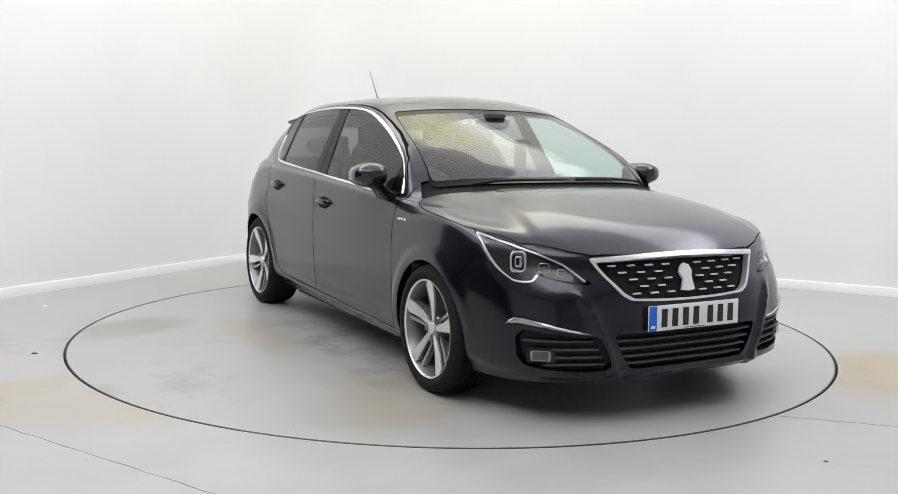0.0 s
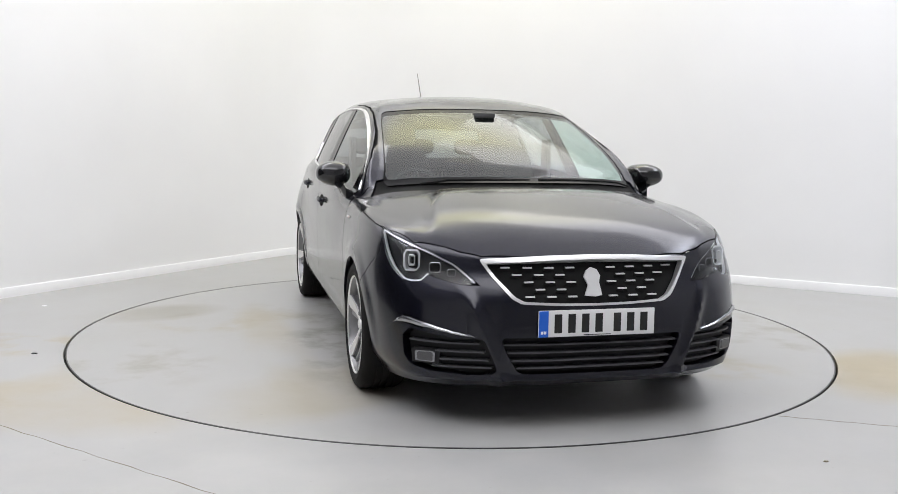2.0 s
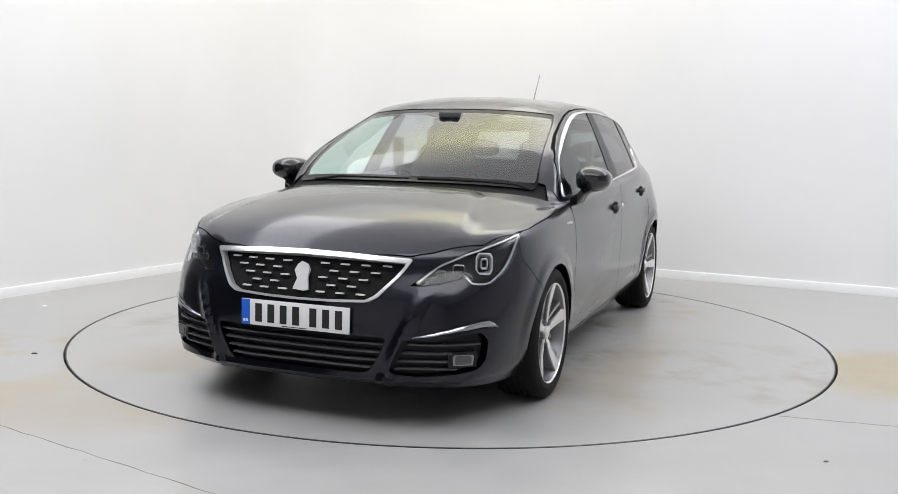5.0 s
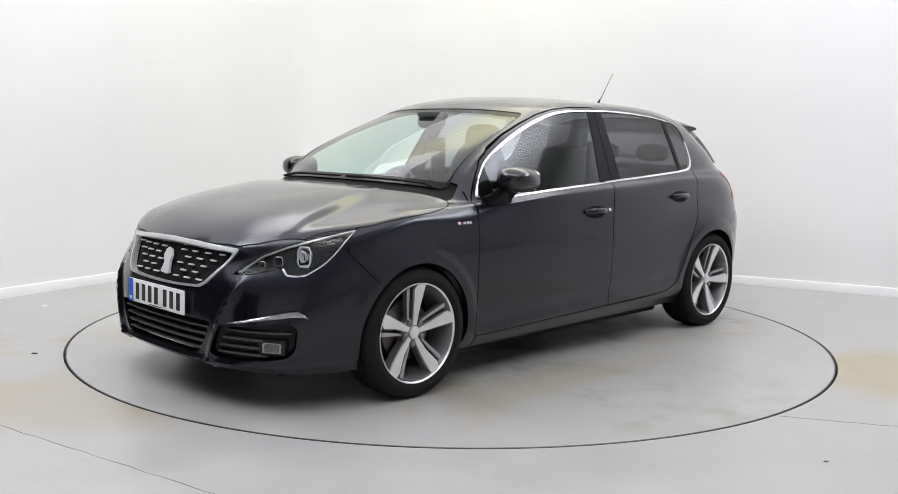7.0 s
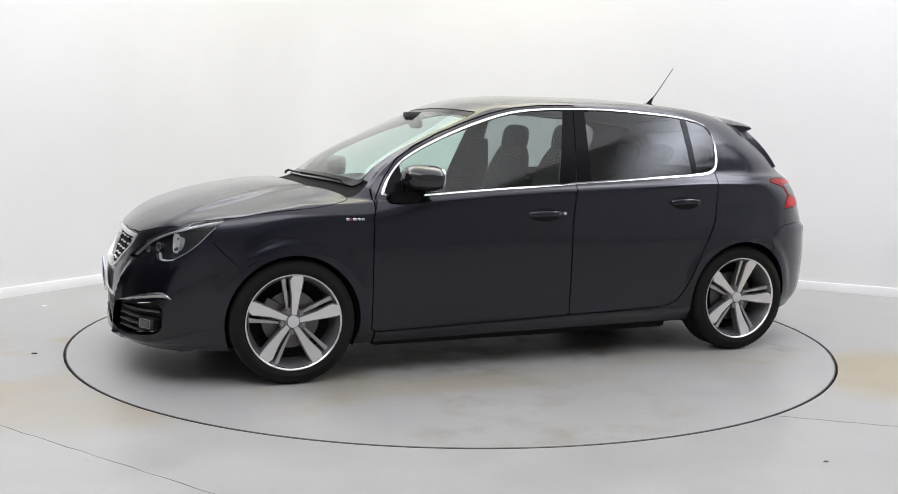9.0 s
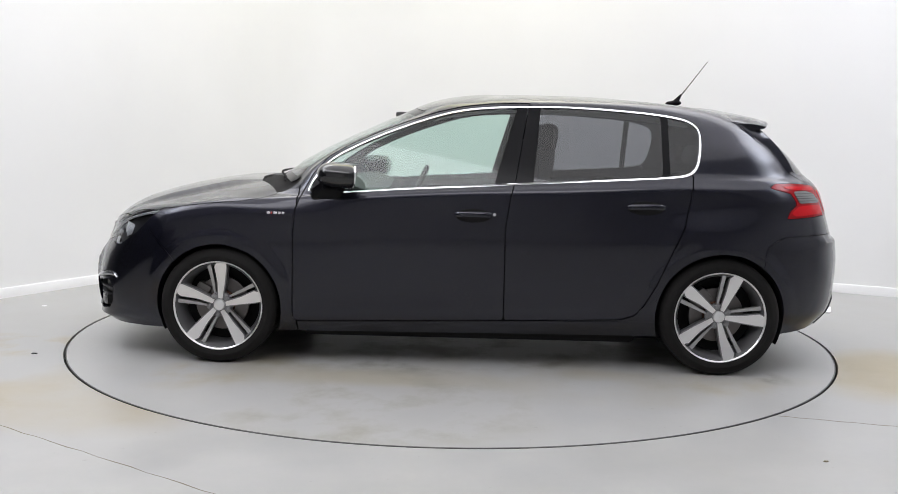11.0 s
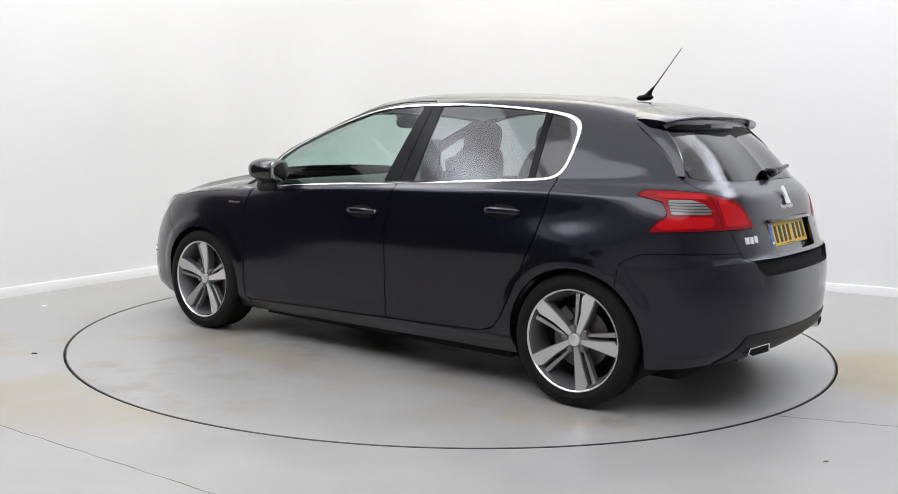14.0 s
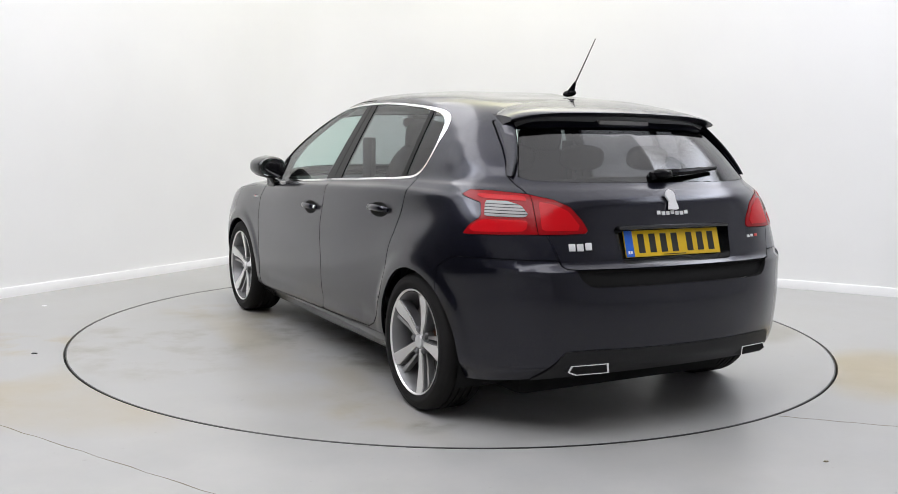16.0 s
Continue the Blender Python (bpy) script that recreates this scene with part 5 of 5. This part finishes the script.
def mirror_foot(bm):
    y = spot(.76, .892)[0].y
    rings = [(.690, .835, y - .015, .872, .918), (.670, .822, y + .020, .880, .935), (.640, .765, y + .040, .925, .975), (.630, .760, y + .070, .945, .995)]
    rows = []
    for x0, x1, yy, z0, z1 in rings:
        rows.append([bm.verts.new((x, yy, z)) for x, z in ((x0, z0 + .008), (x0 + .010, z0), (x1 - .010, z0), (x1, z0 + .008), (x1, z1 - .008), (x1 - .010, z1), (x0 + .010, z1), (x0, z1 - .008))])
    for r, s in zip(rows, rows[1:]):
        for i in range(8):
            bm.faces.new((r[i], r[(i + 1) % 8], s[(i + 1) % 8], s[i]))
    bm.faces.new(rows[0])
    bm.faces.new(rows[-1])
    bmesh.ops.recalc_face_normals(bm, faces=bm.faces)
    return bm


def mirror_pane(bm):
    m = pose(.588, .906, 1.004, 0, -3, 10)
    n = 26
    vs = [bm.verts.new(m @ Vector((0, .076 * math.copysign(abs(math.cos(a)) ** .7, math.cos(a)), .052 * math.copysign(abs(math.sin(a)) ** .7, math.sin(a))))) for a in [2 * math.pi * i / n for i in range(n)]]
    ws = [bm.verts.new(v.co + Vector((.012, 0, 0))) for v in vs]
    bm.faces.new(vs)
    for i in range(n):
        bm.faces.new((vs[i], vs[(i + 1) % n], ws[(i + 1) % n], ws[i]))
    bmesh.ops.recalc_face_normals(bm, faces=bm.faces)
    return bm


sided("mirror_foot", mirror_foot, PILLARBLACK, mirrors, "black mirror foot")
sided("mirror_pane", mirror_pane, MIRROR, mirrors, "mirror glass")


def mirror_sail(bm):
    """The black triangle in front of the door glass."""
    q = [(.835, .925), (.80, 1.005), (.742, 1.062), (.735, .93)]
    vs = []
    for x, z in q:
        p, n = spot(x, z)
        vs.append(bm.verts.new(p + n * .003))
    f = bm.faces.new(vs)
    r = bmesh.ops.extrude_face_region(bm, geom=[f])
    bmesh.ops.translate(bm, verts=[v for v in r["geom"] if isinstance(v, bmesh.types.BMVert)], vec=(0, .004, 0))
    bmesh.ops.recalc_face_normals(bm, faces=bm.faces)
    return bm


sided("mirror_sail", mirror_sail, PILLARBLACK, doors_f, "black mirror triangle")

# wipers
for y0, y1, xs in ((0.10, 0.66, 0.0), (-0.52, 0.05, 0.015)):
    bm = bmesh.new()
    pts = []
    for i in range(9):
        y = y0 + (y1 - y0) * i / 8
        x = 1.115 - 0.10 * (abs(y) / .66) ** 2 - 0.02 * i / 8 + xs
        p, n = spot(x, abs(y), "top")
        pts.append((p.x, y, p.z + 0.014))
    tube(bm, pts, 0.0075, 8, 0.0045)
    part("wiper", bm, INNER, car, "black windscreen wiper")

# ---------- roof and tail ----------
bm = bmesh.new()
blob(bm, .048, .019, .016, pose(-1.195, 0, 1.432, 0, 4, 0), 2.2, 20, 10)
tube(bm, [(-1.205, 0, 1.435), (-1.222, 0, 1.460), (-1.240, 0, 1.485)], 0.019, 12, 0.005)
aerial = part("aerial", bm, PILLARBLACK, car, "black roof aerial")
bm = bmesh.new()
tube(bm, [(-1.205, 0, 1.435), (-1.28, 0, 1.535), (-1.385, 0, 1.678)], 0.0046, 8, 0.0022)
part("aerial_rod", bm, DISCMETAL, aerial, "thin bright aerial rod")

# spoiler over the rear window
bm = bmesh.new()
rows = []
for i in range(41):
    s = -1 + i / 20
    k = abs(s)
    x0, x1 = -1.385 - 0.02 * k ** 4, -1.650 + 0.07 * k ** 4
    zt = 1.397 - 0.046 * k ** 2 - 0.040 * k ** 8
    ze = 1.338 - 0.020 * k ** 2 - 0.020 * k ** 8
    y0, y1 = 0.562 * s, 0.575 * s
    chord = [(x0, y0, zt - 0.03), (x0, y0, zt - 0.002), (x0 * .66 + x1 * .34, y0 * .7 + y1 * .3, zt * .62 + ze * .38 + 0.006), (x0 * .33 + x1 * .67, y0 * .35 + y1 * .65, zt * .30 + ze * .70 + 0.005), (x1 + .010, y1, ze + 0.001),
             (x1, y1, ze - 0.006), (x1 + .010, y1, ze - 0.014), (x1 + 0.07, y1, ze - 0.026), (x0 - 0.10, y0, ze - 0.065), (x0, y0, zt - 0.06)]
    rows.append([bm.verts.new(c) for c in chord])
for r, s in zip(rows, rows[1:]):
    for j in range(10):
        bm.faces.new((r[j], r[(j + 1) % 10], s[(j + 1) % 10], s[j]))
bm.faces.new(rows[0][::-1])
bm.faces.new(rows[-1])
bmesh.ops.recalc_face_normals(bm, faces=bm.faces)
spoiler = part("roof_spoiler", bm, PAINT, tailgate, "body-coloured roof spoiler")
bm = bmesh.new()
rows = []
for i in range(31):
    s = -1 + i / 15
    k = abs(s)
    x, y, zt = -1.598 + 0.055 * k ** 3, 0.550 * s, 1.316 - 0.020 * k ** 2 - 0.016 * k ** 8
    rows.append([bm.verts.new(c) for c in ((x, y, zt), (x - .004, y, 1.266 - .004 * k), (x + .012, y, 1.258 - .004 * k), (x + .05, y, 1.262), (x + .05, y, zt))])
for r, s in zip(rows, rows[1:]):
    for j in range(5):
        bm.faces.new((r[j], r[(j + 1) % 5], s[(j + 1) % 5], s[j]))
bm.faces.new(rows[0])
bm.faces.new(rows[-1])
bmesh.ops.recalc_face_normals(bm, faces=bm.faces)
part("spoiler_underside", bm, GLOSSBLACK, spoiler, "gloss black panel under the spoiler")


def spoiler_ear(lo, hi):
    """The fin that runs from the spoiler's end down beside the rear window; lo, hi: which edges of its section to skin."""
    def make(bm):
        rows, heights = [], np.linspace(1.318, 1.060, 15)
        edge = np.interp(heights, [1.056, 1.13, 1.225, 1.262, 1.32], [.634, .606, .562, .542, .528])
        edge = np.polyval(np.polyfit(heights, edge, 2), heights)
        wide = 0.026 + 0.014 * np.linspace(1, 0, 15)
        near = np.polyval(np.polyfit(heights, [spot(y, z, "tail")[0].x for y, z in zip(edge, heights)], 2), heights)
        far = np.polyval(np.polyfit(heights, [spot(y + w, z, "tail")[0].x for y, w, z in zip(edge, wide, heights)], 2), heights)
        for k, z, y, w, a, c in zip(np.linspace(0, 1, 15), heights.tolist(), edge.tolist(), wide.tolist(), near.tolist(), far.tolist()):
            out = 0.056 * (1 - k) ** 1.2 + 0.003
            section = [(a + .012, y), (a - out * .9, y + .006), (a - out, y + .012), (a - out * .85, y + .020), (c + .010, y + w), (c + .04, y + w - .004)]
            rows.append([bm.verts.new((u, v, z)) for u, v in section[lo:hi]])
        for r, q in zip(rows, rows[1:]):
            for j in range(hi - lo - 1):
                bm.faces.new((r[j], r[j + 1], q[j + 1], q[j]))
        bmesh.ops.recalc_face_normals(bm, faces=bm.faces)
        return bm
    return make


sided("spoiler_ear", spoiler_ear(2, 6), PAINT, (spoiler, spoiler), "body-coloured side fin of the spoiler")
sided("ear_lining", spoiler_ear(0, 3), PILLARBLACK, (spoiler, spoiler), "gloss black inner face of the side fin")
bm = bmesh.new()
box(bm, -1.618, -1.590, -.14, .14, 1.279, 1.298, .004)
part("high_brake_lamp", bm, CLEAR, spoiler, "clear high-level brake lamp")
bm = bmesh.new()
tube(bm, [(-1.845, .03, 1.062), (-1.862, -.02, 1.075), (-1.858, -.18, 1.083), (-1.835, -.35, 1.096)], 0.021, 8, 0.010)
blob(bm, .03, .05, .022, pose(-1.862, -.02, 1.072), 2.4, 16, 10)
part("rear_wiper", bm, PILLARBLACK, tailgate, "black rear wiper")
part("rear_emblem", emblem(bmesh.new(), Vector((-1.942, 0, .966)), Vector((-1, 0, .45)).normalized(), 0.092, 0.008), DASHSILVER, tailgate, "chrome emblem")
for k in range(7):
    p, n = spot(0.075 - k * 0.025 if k < 4 else -(0.075 - k * 0.025), .914, "tail")
    y = 0.075 - k * 0.025
    bm = bmesh.new()
    box(bm, -.009, .009, -.008, .008, 0, .004, .001, frame_at(Vector((p.x, y, p.z)), Vector((n.x, 0, n.z)).normalized()))
    part("tail_badge_bar", bm, DASHSILVER, tailgate, "small chrome badge bar")
for k in range(3):
    p, n = spot(.515 - k * .036, .786, "tail")
    bm = bmesh.new()
    box(bm, -.014, .014, -.015, .015, 0, .004, .001, frame_at(p, n))
    part("model_badge_bar", bm, DASHSILVER, tailgate, "chrome badge bar")
for k in range(3):
    p, n = spot(.50 - k * .03, .80, "tail")
    bm = bmesh.new()
    box(bm, -.010, .010, -.006, .006, 0, .003, .001, frame_at(Vector((p.x, -p.y, p.z)), Vector((n.x, -n.y, n.z))))
    part("trim_badge_bar", bm, CHROME if k else REDINK, tailgate, "small badge bar")
# plate recess and grab edge above the rear plate
bm = bmesh.new()
box(bm, -1.982, -1.945, -.30, .30, .850, .866, .005)
part("boot_release", bm, GLOSSBLACK, tailgate, "black boot release strip over the plate")
middle("bumper_step", STEP, INNER, rear_bumper, "black recessed strip along the bumper top", lift=-0.022, rim=-0.02)

# tail lamps: red shell, clear window, darker red lower strip
keep, skin.faces = skin.faces, TAIL_LAMP
INBOARD = skin.cut(lambda p: 0.9 * ((4.752 + (.99 - p[:, Z]) * 0.16) - p[:, W]), None, 0.0016)
tl = pair("tail_lamp", skin.faces, DARKRED, label="red tail lamp with a clear window", lift=0.002, rim=0.02)
inboard = pair("tailgate_lamp", INBOARD, DARKRED, (tailgate, tailgate), "red inboard tail lamp", lift=0.002, rim=0.02)
OUTER, skin.faces = skin.faces, INBOARD
GLOW_IN = skin.cut(outline([(4.785, .962), (4.86, .952), (4.925, .925), (4.975, .862), (4.96, .850), (4.795, .848)], W, Z), None, 0.0)
pair("lamp_panel", GLOW_IN, RED, inboard, "bright red lamp panel", lift=0.004, rim=0.004)
skin.faces = OUTER
GLOW_TOP = skin.cut(outline([(4.44, .985), (4.72, .982), (4.738, .962), (4.50, .968)], W, Z), None, 0.0)
pair("lamp_panel", GLOW_TOP, RED, tl, "bright red lamp panel", lift=0.004, rim=0.004)
CLEARWIN = skin.cut(outline([(4.516, .958), (4.63, .960), (4.70, .946), (4.745, .900), (4.522, .898)], W, Z), None, 0.0)
LOWSTRIP = skin.cut(outline([(4.43, .832), (4.72, .846), (4.735, .888), (4.60, .888), (4.51, .884), (4.46, .862)], W, Z), None, 0.0)
skin.faces = keep
for zi in (.910, .922, .934, .946):
    keep, skin.faces = skin.faces, CLEARWIN
    LOW = skin.cut(lambda p: p[:, Z] - zi - 0.0015, None, 0.0)
    HIGH, skin.faces = skin.faces, LOW
    RIB = skin.cut(lambda p: zi - 0.0015 - p[:, Z], None, 0.0)
    CLEARWIN, skin.faces = skin.faces + HIGH, keep
    pair("lens_rib", RIB, LAMPDARK, tl, "dark rib in the lamp window", lift=0.0052, rim=0.004)
pair("reversing_window", CLEARWIN, CLEAR, tl, "clear ribbed lamp window", lift=0.005, rim=0.006)
pair("lamp_strip", LOWSTRIP, RED, tl, "bright red lamp strip", lift=0.004, rim=0.004)


# lower rear: diffuser and exhaust trims
keep, skin.faces = skin.faces, REAR_BUMPER
DIFFUSER = skin.cut(outline([(-.1, .375), (.45, .378), (.555, .372), (.60, .30), (.66, .22), (.66, .1), (-.1, .1)], Y, Z), None, 0.0)
skin.faces = keep
middle("diffuser", DIFFUSER, PLASTIC, rear_bumper, "grained black lower diffuser", lift=0.006, rim=0.02)


def exhaust(grow, d0, d1):
    def make(bm):
        p, n = spot(.455, .300, "tail")
        m = frame_at(Vector((-2.005, .455, .296)), Vector((-1, .18, 0)).normalized())
        q = [(-.092, -.018), (.060, -.020), (.095, -.006), (.080, .020), (-.088, .022)]
        q = [(-u, v) for u, v in q][::-1]
        prism(bm, [(u * grow, v * (grow ** 2)) for u, v in q], d1 - d0, m @ Matrix.Translation((0, 0, d0)))
        bmesh.ops.recalc_face_normals(bm, faces=bm.faces)
        return bm
    return make


tips = sided("exhaust_trim", exhaust(1.0, -0.08, 0.012), CHROME, (rear_bumper, rear_bumper), "chrome exhaust trim")
sided("exhaust_mouth", exhaust(0.89, -0.02, 0.0135), INNER, tips, "dark exhaust mouth")

# ---------- cabin ----------
def seat(x, y, wide, back_lean, name="seat", high=1.19, base=0.52):
    root_bm = bmesh.new()
    blob(root_bm, .25, wide, .085, pose(x, y, base, 0, -6, 0), 3.2)
    cushion = part(name, root_bm, CLOTH, car, "dark cloth car seat")
    bm = bmesh.new()
    blob(bm, .075, wide * .96, (high - base - .02) / 2, pose(x - .27, y, (high + base) / 2 - .06, 0, -back_lean, 0), 3.0)
    part("seat_back", bm, CLOTH, cushion)
    return cushion


for y in (.36, -.36):
    s = seat(-.05, y, .245, 18, high=1.27)
    bm = bmesh.new()
    blob(bm, .055, .138, .090, pose(-.425, y, 1.205, 0, -10, 0), 3.2)
    for dy in (-.05, .05):
        tube(bm, [(-.41, y + dy, 1.05), (-.42, y + dy, 1.15)], .007)
    part("headrest", bm, CLOTH, s)
s = seat(-.95, 0, .62, 20, "rear_bench", 1.10, .55)
for y in (.40, 0, -.40):
    bm = bmesh.new()
    blob(bm, .045, .12, .06, pose(-1.315, y, 1.125, 0, -12, 0), 2.8)
    part("headrest", bm, CLOTH, s)
bm = bmesh.new()
rows = []
for i in range(25):
    y = -.74 + 1.48 * i / 24
    k = abs(y) / .74
    x0 = 1.00 - .16 * k ** 2
    hump = .03 * math.exp(-((y + .38) / .2) ** 2)
    rows.append([bm.verts.new(c) for c in ((x0, y, .93), (x0 - .15, y, .945 + hump * .5), (.62, y, .945 + hump), (.50, y, .90 + hump), (.46, y, .80), (.52, y, .62), (x0, y, .55))])
for r, q in zip(rows, rows[1:]):
    for j in range(7):
        bm.faces.new((r[j], r[(j + 1) % 7], q[(j + 1) % 7], q[j]))
bm.faces.new(rows[0])
bm.faces.new(rows[-1])
bmesh.ops.recalc_face_normals(bm, faces=bm.faces)
dash = part("dashboard", bm, DASH, car, "dark moulded dashboard")
bm = bmesh.new()
ring = [(0.165 * math.cos(a), 0.165 * math.sin(a)) for a in [2 * math.pi * i / 32 for i in range(33)]]
m = pose(.36, -.37, .86, 0, 0, 0) @ Matrix.Rotation(radians(66), 4, "Y")
tube(bm, [m @ Vector((u, v, 0)) for u, v in ring], .014)
blob(bm, .055, .07, .02, m, 2.4, 16, 10)
for a in (0, 2.5, -2.5):
    tube(bm, [m @ Vector((0, 0, 0)), m @ Vector((-.16 * math.cos(a), .16 * math.sin(a), 0))], .012)
part("steering_wheel", bm, DASH, dash, "dark three-spoke steering wheel")
bm = bmesh.new()
blob(bm, .012, .115, .036, pose(.40, 0, 1.292, 0, 8, 0), 3.2)
tube(bm, [(.41, 0, 1.30), (.45, 0, 1.345)], .01)
part("interior_mirror", bm, PLASTIC, car, "black interior mirror")
bm = bmesh.new()
box(bm, .36, .46, -.06, .06, 1.32, 1.352, .012)
part("sensor_box", bm, DASH, car, "dark grey sensor box behind the windscreen")
bm = bmesh.new()
box(bm, -1.75, 1.0, -.74, .74, .30, .36, .02)
box(bm, -1.80, -1.35, -.60, .60, .36, .93, .03)
part("cabin_floor", bm, CLOTH, car, "dark cabin carpet and load bay")
middle("headlining", ROOF, LINING, label="pale cloth headlining", lift=-0.03, rim=0)
bm = bmesh.new()
for s in (1, -1):
    box(bm, -.9, .8, s * .735 - .02, s * .735 + .02, .40, .93, .02)
part("door_card", bm, PLASTIC, car, "dark door trim")
for s in (1, -1):
    bm = bmesh.new()
    box(bm, -.36, -.24, s * .66 - .015, s * .66 + .015, .90, 1.20, .012)
    part("pillar_cover", bm, PLASTIC, car, "dark inner pillar cover")


# ---------- what moves: the turntable carries the car round ----------
def heading(t):
    """Degrees that the car faces at t seconds: a soft start, then an even turn."""
    keys = [(0.0, -60.99), (0.5, -62.09), (1.0, -64.91), (1.5, -69.18), (2.0, -75.2), (2.5, -81.05), (3.0, -87.2), (3.5, -93.1), (4.0, -99.25), (4.5, -105.18),
            (5.0, -111.4), (7.5, -140.75), (8.0, -146.75), (8.5, -152.55), (9.0, -158.5), (11.5, -187.5), (12.0, -193.4), (12.5, -199.13), (13.0, -205.1),
            (13.5, -210.9), (14.0, -216.9), (14.5, -222.75), (15.0, -228.8), (15.5, -234.65), (16.0, -240.79)]
    for (a, va), (c, vc) in zip(keys, keys[1:]):
        if a <= t <= c:
            return va + (vc - va) * (t - a) / (c - a)


def motions():
    times = [i * 0.5 for i in range(33)]
    walk(turntable, [(t, pose(HUB[0], HUB[1], 0, 0, 0, heading(t) + 93.1)) for t in times])
    walk(car, [(t, pose(0, 0, 0, 0, 0, heading(t)) @ pose(-0.1126, 0.0942, 0)) for t in times])


motions()
